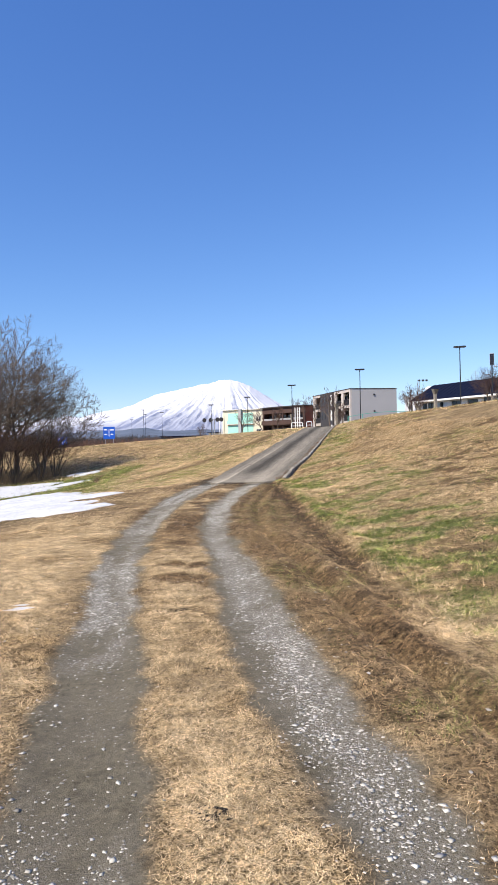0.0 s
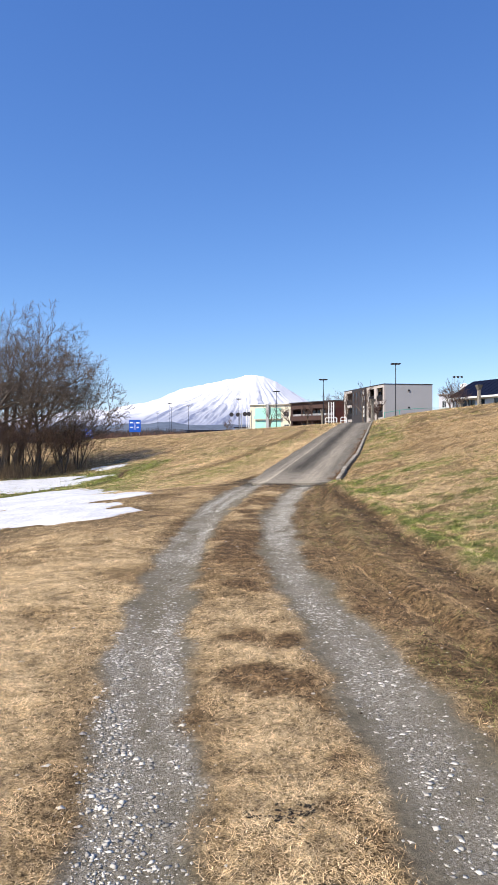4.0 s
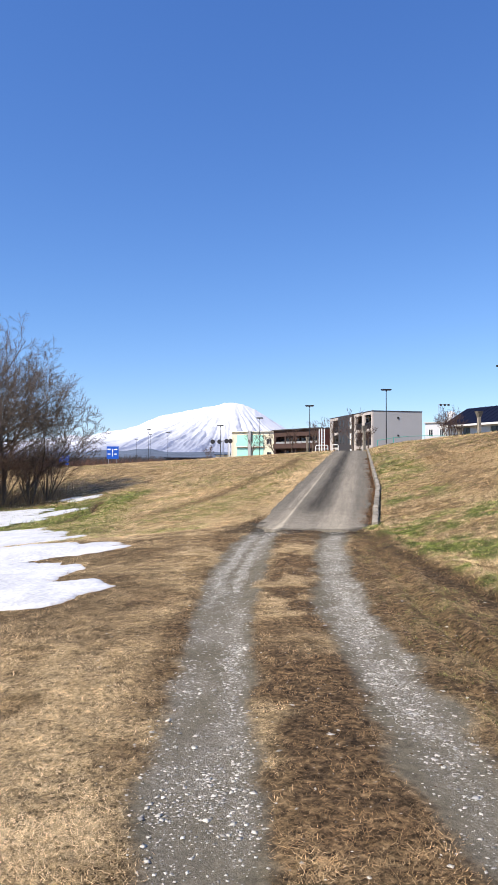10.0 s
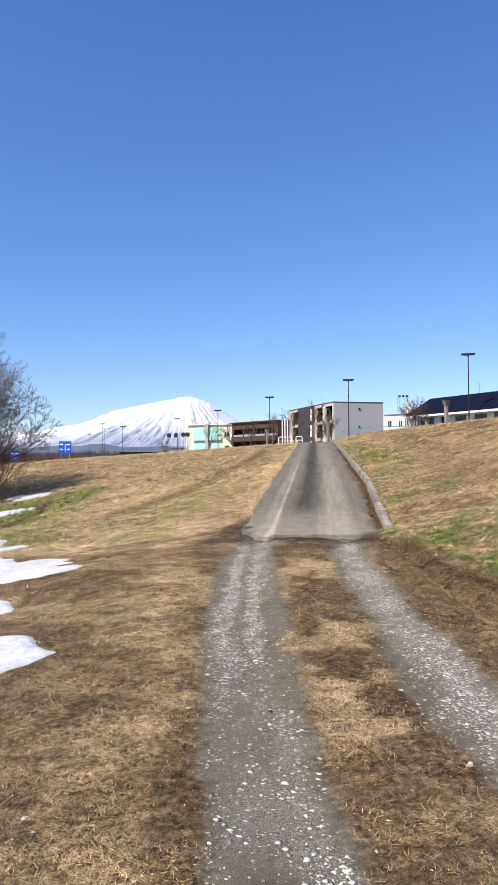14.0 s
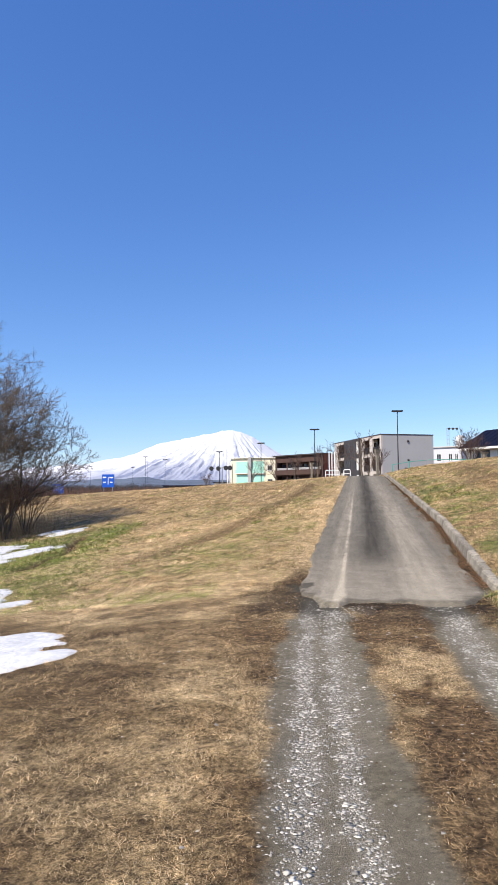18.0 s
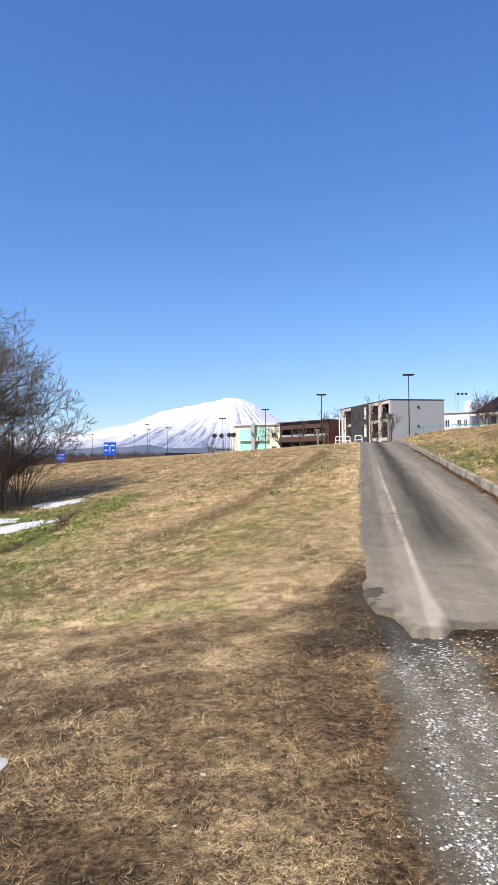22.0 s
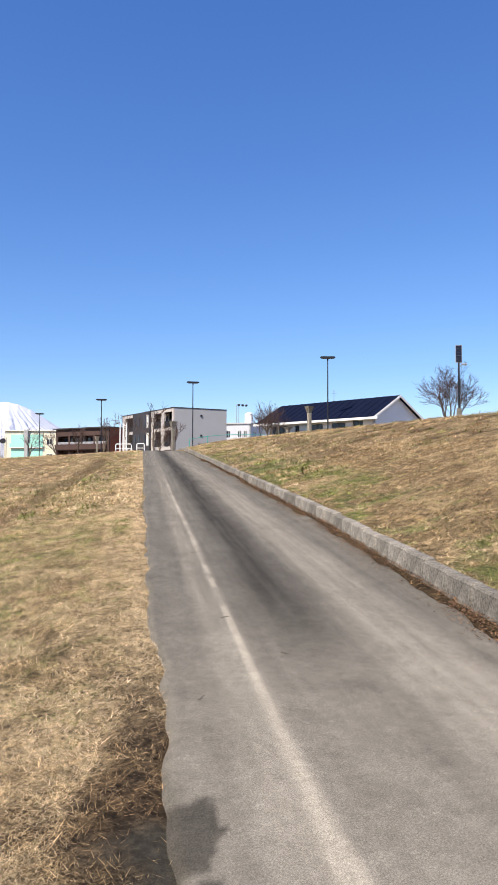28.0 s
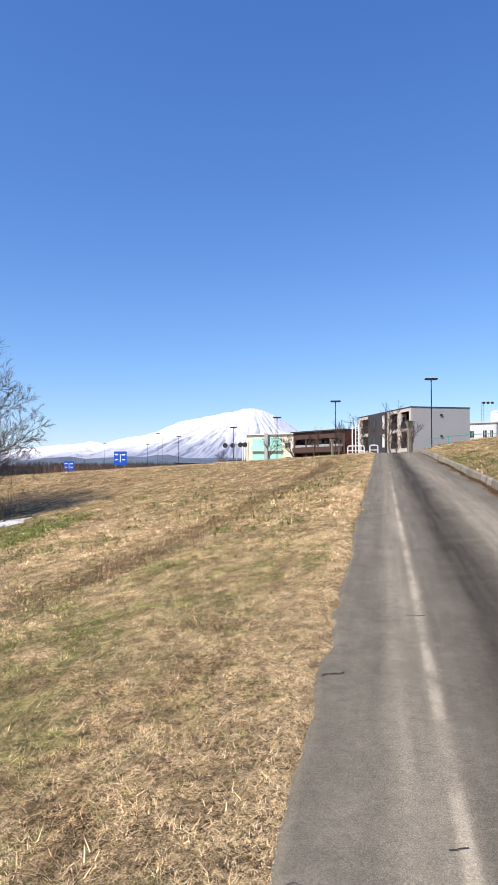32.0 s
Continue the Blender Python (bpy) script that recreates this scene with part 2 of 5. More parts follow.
def ribbons(x, y):
    """Where loose pale stones lie thick: ribbons that wander along both wheel tracks, broken by bare mud."""
    dl, dr = x - np.interp(y, YL, XL), x - np.interp(y, YR, XR)
    sway = (vnoise(y * 0, y, 2.6, 2) - 0.5) * 0.34
    gate = lambda k, lo: step(lo, lo + 0.16, vnoise(x * 0.7 + k, y * 0.45, 0.8, 4))
    fray = (vnoise(x, y + 13, 0.16, 3) - 0.5) * 0.16
    left = np.maximum(step(0.20, 0.03, np.abs(dl + 0.17 + 0.5 * sway + fray)) * gate(3, 0.36), step(0.17, 0.02, np.abs(dl - 0.15 + 0.6 * sway + fray)) * gate(17, 0.40))
    right = np.maximum(step(0.26, 0.03, np.abs(dr - 0.04 + 0.8 * sway + fray)) * gate(29, 0.34), 0.8 * step(0.10, 0.02, np.abs(dr - 0.24 + fray)) * gate(41, 0.44))
    thick_l = np.interp(y, (4.6, 5.4, 8.3, 9.3, 11.0, 12.5, 15.5, 18.0), (0.0, 1.0, 1.0, 0.0, 0.15, 0.75, 0.55, 0.12))
    thick_r = np.interp(y, (4.0, 4.8, 8.2, 9.2, 12.0, 14.0), (0.3, 1.0, 0.9, 0.3, 0.5, 0.8))
    patch = step(0.30, 0.55, vnoise(x, y * 0.7 + 60, 0.5, 4))
    left = np.maximum(left * (0.45 + 0.55 * thick_l), thick_l * patch * step(0.34, 0.12, np.abs(dl + 0.05 + fray)))
    right = np.maximum(right * (0.6 + 0.4 * thick_r), thick_r * patch * step(0.30, 0.08, np.abs(dr - 0.02 + fray)))
    far = step(15, 19, y) * step(26, 23.5, y)
    left = np.maximum(left, far * np.maximum(step(0.13, 0.03, np.abs(dl + 0.16 + fray)), step(0.11, 0.03, np.abs(dl - 0.10 + fray))))
    heap = step(0.36, 0.12, np.hypot((x + 0.55 + 0.3 * (y - 24.2)) / 0.8, (y - 24.1) / 1.7) + fray * 0.8)
    return np.clip(np.maximum.reduce([left, right, heap]), 0, 1) * step(26.0, 25.0, y)


def ridge(a):
    """Where a band of taller dry stems runs down the slope left of the lane."""
    return np.interp(a, (4, 8, 10, 13.5, 20, 30, 60), (-5.2, -4.4, -3.9, -3.4, -3.1, -2.5, -2.0))


def cover(x, y):
    """How much gravel, bare brown soil, green and straw lies at a place: four values in 0..1, and the rut's depth."""
    a, s = along(x, y)
    n1, n2, n3 = vnoise(x, y, 0.5, 4), vnoise(x + 50, y, 1.6, 4), vnoise(x, y + 77, 5.0, 3)
    near = step(26.0, 24.8, y)
    dl, dr = np.abs(x - np.interp(y, YL, XL)), np.abs(x - np.interp(y, YR, XR))
    wl = 0.30 + 0.10 * step(15, 20, y) * step(26, 22, y)
    wob = (n1 - 0.5) * 0.30
    track = np.maximum(step(wl + 0.10, wl - 0.10, dl + wob), step(0.40, 0.18, dr + wob)) * near
    apron = step(-0.75, -0.2, a + (n1 - 0.5) * 0.5) * step(0.4, 0.1, a) * step(-0.5, 0.1, s + (n1 - 0.5) * 0.6) * step(3.1, 2.7, s)
    gravel = np.clip(np.maximum(track, 0.9 * apron), 0, 1)
    # bare soil beside the tracks, on the inside of the bend and towards the paved end
    xr = np.interp(y, YR, XR)
    side = step(0.15, 0.5, x - xr + wob) * step(2.0, 1.55, x + (n1 - 0.5) * 0.5) * near
    verge = step(0.85, 0.3, np.minimum(dl, dr)) * near
    mid = step(8, 13, y) * step(-2.4, -1.6, x) * step(1.8, 1.0, x) * near
    leftsoil = step(11, 19, y + (n2 - 0.5) * 9) * step(0.3, -0.6, y - 26.2 + 0.10 * (x + 3) + (n2 - 0.5) * 1.2) * step(2.0, 1.0, x)
    soil = np.clip(np.maximum.reduce([0.7 * side, (0.32 + 0.33 * step(9, 14, y)) * verge * (0.4 + 1.2 * n2), 0.75 * mid, 0.52 * leftsoil, step(0.45, 0.1, np.abs(s + 0.15)) * step(-0.5, 0.3, a) * step(3.5, 0.5, a) * 0.8]) * (0.35 + 1.1 * n1) * (1 - 0.92 * step(0.46, 0.64, vnoise(x + 11, y - 5, 1.2, 5)) * (1 - side)), 0, 1)
    soil = np.maximum(soil, side * (0.18 + 0.5 * n1 + 0.35 * step(0.5, 0.1, np.abs(x - 1.6)) * step(5, 9, y) + 0.25 * step(14, 20, y))).clip(0, 1)
    slope = np.clip(step(1.5, 2.2, x) * step(26, 24, y) + step(-0.2, 0.8, a) * step(-0.1, -0.5, s) + step(-0.2, 0.6, a) * step(KERB_S, KERB_S + 0.5, s), 0, 1)
    n4, n5 = vnoise(x + 3, y + 19, 0.45, 4), vnoise(x - 23, y + 5, 0.8, 4)
    patchy = 0.25 + 0.75 * step(0.40, 0.62, 0.55 * n4 + 0.45 * n2)
    green = slope * 0.48 * patchy * (0.35 + 0.65 * step(0.40, 0.62, n3))
    green = green * (0.55 + 0.6 * step(0.4, 0.6, vnoise(x - 4, y + 31, 0.22, 3)))
    band = y - 26.2 + 0.10 * (x + 3) + (n2 - 0.5) * 1.2
    green = np.maximum(green, 0.52 * step(-0.6, 0.3, band) * step(2.6, 0.7, band) * step(-0.6, -1.6, s) * patchy)
    green = np.maximum(green, 0.78 * step(3, 7, y) * step(29, 24, y) * step(1.6, 2.0, x) * step(7.5, 4.0, x) * patchy)
    green = np.maximum(green, 0.36 * side * patchy)
    green = np.maximum(green, 0.85 * step(7, 12, y) * step(29, 26, y) * step(1.6, 1.9, x) * step(3.4, 2.4, x) * patchy)
    green = np.maximum(green, 0.70 * step(1, 4, a) * step(60, 30, a) * step(KERB_S + 0.2, KERB_S + 0.6, s) * step(KERB_S + 4.0, KERB_S + 1.6, s) * patchy)
    green = np.maximum(green, 0.5 * step(1, 4, a) * step(60, 40, a) * step(-0.7, -1.2, s) * step(-0.1, 0.5, s - ridge(a)) * (0.3 + 0.7 * step(0.42, 0.60, vnoise(x + 9, y, 0.28, 3))) * (0.5 + 0.5 * patchy))
    foot = step(-3.4, -5.0, x) * step(25.5, 28, y) * step(72, 55, y) * step(-1.0, -4.5, s + 0.25 * (y - 27) * 0.6) * step(0.40, 0.15, (s + 6 + 0.28 * (y - 27)) / 8)
    green = np.maximum(green, 0.75 * foot * (0.4 + 0.5 * n2))
    green = np.maximum(green, 0.35 * step(-3.5, -6, x) * step(0.45, 0.7, n3) * step(26, 20, y))
    green = np.maximum(green, 0.36 * step(0.6, 1.6, a) * step(14, 8, a) * step(-0.12, -0.35, s) * step(-3.4, -2.4, s) * step(0.54, 0.62, vnoise(x + 2, y - 13, 0.16, 3)))
    soil = np.maximum(soil, slope * (1 - 0.8 * step(-1.5, -0.8, s) * step(0.2, 0, s)) * (0.26 + 0.45 * step(KERB_S + 3, KERB_S + 6, s)) * step(0.46, 0.66, 0.6 * n4 + 0.4 * n5) * (0.35 + 1.0 * step(0.45, 0.6, n3)))
    soil = np.maximum(soil, 0.42 * step(0.7, 0.2, np.abs(s - ridge(a)) + (n4 - 0.5) * 0.8) * step(4, 8, a) * step(45, 30, a))
    soil = np.maximum(soil, 0.30 * step(1.3, 0.4, np.abs(s - KERB_S - 2.6 - 0.05 * a + (n4 - 0.5) * 1.4)) * step(2, 6, a) * step(45, 30, a))
    soil = np.maximum(soil, 0.6 * step(12, 13.5, y) * step(19, 17, y) * step(-1.2, -0.8, x) * step(1.2, 0.6, x) * step(0.40, 0.55, 0.5 * n4 + 0.5 * n1))
    # the strip between the tracks is patchy: straw, then brown soil showing through
    strip = near * step(0.0, 0.25, x - np.interp(y, YL, XL) - wl) * step(0.0, 0.25, xr - x - 0.2)
    soil = soil * (1 - 0.7 * strip * step(9, 6, y))
    soil = np.maximum(soil, strip * (0.35 + 0.6 * step(4, 10, y)) * step(0.50, 0.58, 0.5 * n4 + 0.5 * n5 + 0.03 - 0.10 * step(10, 6, y)))
    gutter = step(0.62, 0.35, kerb_line(a) - s) * step(-0.5, 0.3, a) * step(60, 40, a) * step(0.20, 0.05, s - kerb_line(a))
    soil = np.maximum(soil, 0.95 * gutter)
    straw = (1 - soil) * np.where(slope > 0.5, 0.20 + 0.76 * step(0.38, 0.60, 0.5 * n4 + 0.3 * n5 + 0.2 * n3), 0.15 + 0.85 * step(0.28, 0.52, n2 * 0.6 + n1 * 0.4))
    straw = np.maximum(straw, step(-1.2, -0.5, s) * step(0.05, -0.25, s) * step(1, 3, a) * 0.9 * (0.5 + 0.7 * n1))
    straw = straw * (1 - gutter) * (1 - 0.12 * step(10, 16, y) * step(27, 26, y) * step(2.0, 1.5, x))
    soil = np.maximum(soil, 0.95 * ditch(x, y))
    # moss-green turf along the wet foot of the slope, below the trees
    wetfoot = step(-5.5, -7.5, x) * step(33, 37, y) * step(62, 54, y) * step(-24, -17, x)
    green = np.maximum(green, 0.85 * wetfoot * (0.5 + 0.6 * n2))
    green = green * (1 - gutter) * (1 - ditch(x, y))
    rut = 0.035 * step(0.45, 0.1, np.minimum(dl, dr)) * near + 0.065 * step(0.13, 0.0, np.abs(x - xr - 0.88 + wob * 0.2)) * near * step(24.5, 22, y) + 0.04 * step(0.10, 0.0, np.abs(x - xr - 0.55 + wob * 0.3)) * near * step(24.5, 22, y) * step(7, 11, y)
    rut = rut - 0.055 * step(0.16, 0.02, np.abs(x - xr - 1.12 + wob * 0.3)) * near
    rut = rut - 0.07 * step(0.25, 0.0, np.abs(x - 1.95 + (n1 - 0.5) * 0.4)) * near * step(6, 9, y) + 0.04 * step(0.2, 0.0, np.abs(x - 1.6 + (n1 - 0.5) * 0.4)) * near * step(6, 9, y)
    return gravel, soil, np.clip(green, 0, 1), np.clip(straw, 0, 1), rut


def ditch(x, y):
    """A narrow melt-water channel along the foot of the slope, beside the long snow sheet."""
    mid = np.interp(y, (36, 38.4, 40, 43.3, 47.7, 53), (-8.4, -8.65, -8.5, -8.4, -9.2, -10.0))
    return step(0.42, 0.10, np.abs(x - mid + (vnoise(x, y, 0.9, 3) - 0.5) * 0.7)) * step(36, 38, y) * step(55, 51, y)


def mud_pool(x, y):
    """A shallow pan of smooth brown silt just below the broken asphalt."""
    return step(1.0, 0.8, np.hypot((x + 0.12) / 0.17, (y - 24.25) / 0.36) + (vnoise(x, y, 0.2, 3) - 0.5) * 0.7)


def wetness(x, y):
    """Where melt water darkens the soil: round the broken end of the asphalt, in the gutter, at the foot of the bank."""
    a, s = along(x, y)
    n1 = vnoise(x + 5, y + 9, 0.4, 4)
    end = step(-3.0, -1.5, a + 1.4 * (n1 - 0.5)) * step(0.9, 0.2, a) * step(-0.9, -0.2, s + (n1 - 0.5) * 0.8) * step(3.2, 2.4, s)
    edge = step(0.34, 0.08, np.abs(s + 0.12 + (n1 - 0.5) * 0.3)) * step(-1.2, -0.6, a) * step(4, 0.6, a)
    gutter = 0.6 * step(0.62, 0.35, kerb_line(a) - s) * step(-0.5, 0.3, a) * step(60, 40, a) * step(0.20, 0.05, s - kerb_line(a))
    foot = 0.75 * step(0.30, 0.05, np.abs(x - 1.62 + (n1 - 0.5) * 0.6)) * step(5, 8, y) * step(26, 24, y)
    melt = 0.5 * step(14.5, 16, y) * step(27, 24, y) * step(-2.2, -3.0, x + (n1 - 0.5) * 1.2) * step(-9, -6, x)
    return np.clip(np.maximum.reduce([end, 0.8 * edge, gutter, foot * (0.4 + n1), melt, ditch(x, y)]), 0, 1)


def kerb_line(a):
    return KERB_S + 0.035 * np.clip(a, 0, 9)


def inside_lane(a, s):
    """Metres in from the broken edge of the asphalt."""
    edge_l = -0.03 + 0.05 * step(3.2, 2.4, a) + (vnoise(a, a * 0, 0.7, 3) - 0.5) * 0.20 * step(30, 10, a)
    edge_r = kerb_line(a) - 0.10 - 0.26 * np.clip(vnoise(a, a * 0 + 9, 0.8, 4) - 0.3, 0, 1) * step(40, 8, a)
    wob = lambda u: (vnoise(u + 3, u * 0, 0.22, 4) - 0.5) * 0.22
    end = lambda u: np.interp(u, (-0.2, 0.0, 0.10, 0.26, 0.36, 0.44, 0.66, 0.78, 1.1, 1.7, 2.35, 2.6, 2.9), (0.3, 0.0, -0.66, -0.80, -0.98, -1.36, -1.40, -1.18, -1.14, -1.22, -1.10, -0.62, -0.3)) + wob(u)
    front = end(s)
    steep = np.minimum(np.abs(end(s + 0.03) - end(s - 0.03)) / 0.06, 3.0)
    return np.minimum.reduce([s - edge_l, edge_r - s, (a - front) / np.sqrt(1 + steep**2)])


def paved(x, y):
    a, s = along(x, y)
    return step(-0.10, 0.02, inside_lane(a, s)) * step(140, 120, a)


def height(x, y):
    return lie(x, y) - cover(x, y)[4] - 0.34 * ditch(x, y) + (vnoise(x, y, 0.18, 3) - 0.5) * 0.025 * step(40, 20, np.abs(y)) * step(8, 5, np.abs(x)) - 0.035 * paved(x, y)


class Chart:
    """The cover, height and paving of an area on a grid, to look up many places quickly."""

    def __init__(self, x0, x1, y0, y1, d):
        self.x0, self.y0, self.d = x0, y0, d
        X, Y = np.meshgrid(np.arange(x0, x1 + 2 * d, d), np.arange(y0, y1 + 2 * d, d))
        self.maps = [m.astype(np.float32) for m in (*cover(X, Y)[:4], height(X, Y), paved(X, Y), wetness(X, Y))]

    def at(self, x, y):
        u, v = (x - self.x0) / self.d, (y - self.y0) / self.d
        i, j = np.clip(u.astype(int), 0, self.maps[0].shape[1] - 2), np.clip(v.astype(int), 0, self.maps[0].shape[0] - 2)
        fu, fv = u - i, v - j
        return [(m[j, i] * (1 - fu) + m[j, i + 1] * fu) * (1 - fv) + (m[j + 1, i] * (1 - fu) + m[j + 1, i + 1] * fu) * fv for m in self.maps]


def ground_at(x, y):
    return float(height(np.array([x]), np.array([y]))[0])


def spread(*stops):
    """Grid lines: pairs of (from, step), the last one only an end."""
    out = []
    for (a, d), (b, _) in zip(stops, stops[1:]):
        out += list(np.linspace(a, b, max(1, round((b - a) / d)), endpoint=False))
    return np.array(out + [stops[-1][0]])


gx = spread((-4500, 300), (-900, 60), (-300, 15), (-90, 4), (-30, 0.8), (-12, 0.2), (-4.2, 0.075), (3.6, 0.2), (12, 0.8), (40, 4), (120, 20), (400, 120), (4500, 0))
gy = spread((-1500, 150), (-150, 20), (-30, 3), (-3, 0.3), (1.5, 0.075), (27.5, 0.2), (54, 0.5), (95, 2), (200, 10), (500, 60), (1500, 200), (4700, 0))
GX, GY = np.meshgrid(gx, gy)
xs, ys = GX.ravel(), GY.ravel()
gravel, soil, green, straw, rut = cover(xs, ys)
zs = height(xs, ys)
nx, ny = len(gx), len(gy)
q = np.arange(nx * ny).reshape(ny, nx)
quads = np.stack([q[:-1, :-1], q[:-1, 1:], q[1:, 1:], q[1:, :-1]], -1).reshape(-1, 4)


def ground_material():
    m = bpy.data.materials.new("ground_cover")
    m.use_nodes = True
    n, ln = m.node_tree.nodes, m.node_tree.links.new
    b = n["Principled BSDF"]
    b.inputs["Roughness"].default_value = 0.95
    b.inputs["Specular IOR Level"].default_value = 0.15
    co = n.new("ShaderNodeTexCoord")

    def noise_tex(scale, detail=4, rough=0.6):
        t = n.new("ShaderNodeTexNoise")
        t.inputs["Scale"].default_value, t.inputs["Detail"].default_value, t.inputs["Roughness"].default_value = scale, detail, rough
        ln(co.outputs["Object"], t.inputs["Vector"])
        return t.outputs["Fac"]

    def ramp_of(fac, *stops):
        r = n.new("ShaderNodeValToRGB")
        e = r.color_ramp.elements
        for i, (p, c) in enumerate(stops):
            el = e[i] if i < 2 else e.new(p)
            el.position, el.color = p, (*c, 1)
        ln(fac, r.inputs[0])
        return r.outputs["Color"]

    def mix(fac, a, c):
        x = n.new("ShaderNodeMix")
        x.data_type = "RGBA"
        ln(fac, x.inputs["Factor"])
        ln(a, x.inputs["A"])
        ln(c, x.inputs["B"])
        return x.outputs["Result"]

    at = n.new("ShaderNodeAttribute")
    at.attribute_name = "cover"
    sep = n.new("ShaderNodeSeparateColor")
    ln(at.outputs["Color"], sep.inputs[0])
    fine, mid, big, tuft = noise_tex(120, 5, 0.75), noise_tex(16, 6, 0.7), noise_tex(0.6, 4), noise_tex(5.0, 6, 0.75)
    dry = ramp_of(fine, (0.38, (0.022, 0.014, 0.006)), (0.64, (0.42, 0.30, 0.15)), (0.5, (0.145, 0.097, 0.045)))
    pale = ramp_of(fine, (0.36, (0.055, 0.034, 0.013)), (0.64, (0.84, 0.63, 0.36)), (0.5, (0.43, 0.305, 0.152)))
    brown = ramp_of(mid, (0.34, (0.026, 0.017, 0.008)), (0.70, (0.30, 0.20, 0.10)), (0.52, (0.115, 0.074, 0.036)))
    lush = ramp_of(fine, (0.34, (0.026, 0.030, 0.008)), (0.66, (0.24, 0.255, 0.08)), (0.5, (0.102, 0.116, 0.032)))
    grit = ramp_of(noise_tex(210, 4, 0.8), (0.34, (0.085, 0.073, 0.052)), (0.70, (0.34, 0.30, 0.225)), (0.5, (0.18, 0.156, 0.110)))
    mud = ramp_of(mid, (0.34, (0.105, 0.090, 0.060)), (0.68, (0.225, 0.195, 0.132)))
    puddled = n.new("ShaderNodeMath")
    puddled.operation, puddled.use_clamp = "MULTIPLY_ADD", True
    puddled.inputs[1].default_value, puddled.inputs[2].default_value = 5.0, -2.3
    ln(noise_tex(1.7, 4, 0.6), puddled.inputs[0])
    grit = mix(puddled.outputs[0], grit, mud)
    wet = n.new("ShaderNodeAttribute")
    wet.attribute_name = "wet"
    wet_parts = n.new("ShaderNodeSeparateColor")
    ln(wet.outputs["Color"], wet_parts.inputs[0])
    chips = ramp_of(noise_tex(75, 5, 0.8), (0.36, (0.10, 0.092, 0.072)), (0.61, (0.55, 0.51, 0.44)), (0.47, (0.225, 0.202, 0.157)))
    strewn = n.new("ShaderNodeMath")
    strewn.operation, strewn.inputs[1].default_value = "MULTIPLY", 0.75
    ln(wet_parts.outputs["Green"], strewn.inputs[0])
    grit = mix(strewn.outputs[0], grit, chips)
    silt = ramp_of(big, (0.3, (0.15, 0.115, 0.078)), (0.7, (0.19, 0.15, 0.105)))
    shift = n.new("ShaderNodeMath")
    shift.operation = "MULTIPLY_ADD"
    shift.use_clamp = True
    shift.inputs[1].default_value = 2.6
    shift.inputs[2].default_value = -1.35
    ln(tuft, shift.inputs[0])
    some = n.new("ShaderNodeMath")
    some.use_clamp = True
    ln(shift.outputs[0], some.inputs[0])
    half = n.new("ShaderNodeMath")
    half.operation = "MULTIPLY_ADD"
    half.inputs[1].default_value, half.inputs[2].default_value = 1.0, -0.25
    ln(at.outputs["Alpha"], half.inputs[0])
    ln(half.outputs[0], some.inputs[1])
    c = mix(some.outputs[0], dry, pale)
    def clumped(amount, grain, sharp):
        """A share of the ground, broken into clumps by a finer noise."""
        off = n.new("ShaderNodeMath")
        off.operation = "MULTIPLY_ADD"
        off.inputs[1].default_value, off.inputs[2].default_value = sharp, -0.5 * sharp
        ln(grain, off.inputs[0])
        both = n.new("ShaderNodeMath")
        both.use_clamp = True
        ln(off.outputs[0], both.inputs[0])
        wide = n.new("ShaderNodeMath")
        wide.operation = "MULTIPLY_ADD"
        wide.inputs[1].default_value, wide.inputs[2].default_value = 1 + sharp * 0.5, -0.25 * sharp
        ln(amount, wide.inputs[0])
        ln(wide.outputs[0], both.inputs[1])
        return both.outputs[0]

    c = mix(clumped(sep.outputs["Blue"], noise_tex(7.0, 5, 0.7), 2.2), c, lush)
    c = mix(clumped(sep.outputs["Green"], noise_tex(9.0, 6, 0.75), 1.6), c, brown)
    c = mix(clumped(sep.outputs["Red"], noise_tex(12.0, 5, 0.7), 1.0), c, grit)
    c = mix(wet_parts.outputs["Blue"], c, silt)
    tone = n.new("ShaderNodeMapRange")
    tone.inputs["From Min"].default_value, tone.inputs["From Max"].default_value = 0.3, 0.7
    tone.inputs["To Min"].default_value, tone.inputs["To Max"].default_value = 0.82, 1.18
    ln(big, tone.inputs["Value"])
    # lumps of matted turf, a few centimetres across
    lump = n.new("ShaderNodeMapRange")
    lump.inputs["From Min"].default_value, lump.inputs["From Max"].default_value = 0.35, 0.65
    lump.inputs["To Min"].default_value, lump.inputs["To Max"].default_value = 0.48, 1.36
    ln(noise_tex(26, 4, 0.7), lump.inputs["Value"])
    clump = n.new("ShaderNodeMapRange")
    clump.inputs["From Min"].default_value, clump.inputs["From Max"].default_value = 0.36, 0.64
    clump.inputs["To Min"].default_value, clump.inputs["To Max"].default_value = 0.58, 1.42
    ln(noise_tex(6.5, 5, 0.75), clump.inputs["Value"])
    toned = n.new("ShaderNodeMath")
    toned.operation = "MULTIPLY"
    ln(tone.outputs[0], toned.inputs[0])
    ln(clump.outputs[0], toned.inputs[1])
    both = n.new("ShaderNodeMath")
    both.operation = "MULTIPLY"
    ln(toned.outputs[0], both.inputs[0])
    ln(lump.outputs[0], both.inputs[1])
    dry_by = n.new("ShaderNodeMath")
    dry_by.operation = "MULTIPLY_ADD"
    dry_by.inputs[1].default_value, dry_by.inputs[2].default_value = -0.60, 1.0
    ln(wet_parts.outputs["Red"], dry_by.inputs[0])
    packed = n.new("ShaderNodeMath")
    packed.operation, packed.inputs[1].default_value = "MULTIPLY", 0.75
    ln(sep.outputs["Red"], packed.inputs[0])
    even = n.new("ShaderNodeMix")
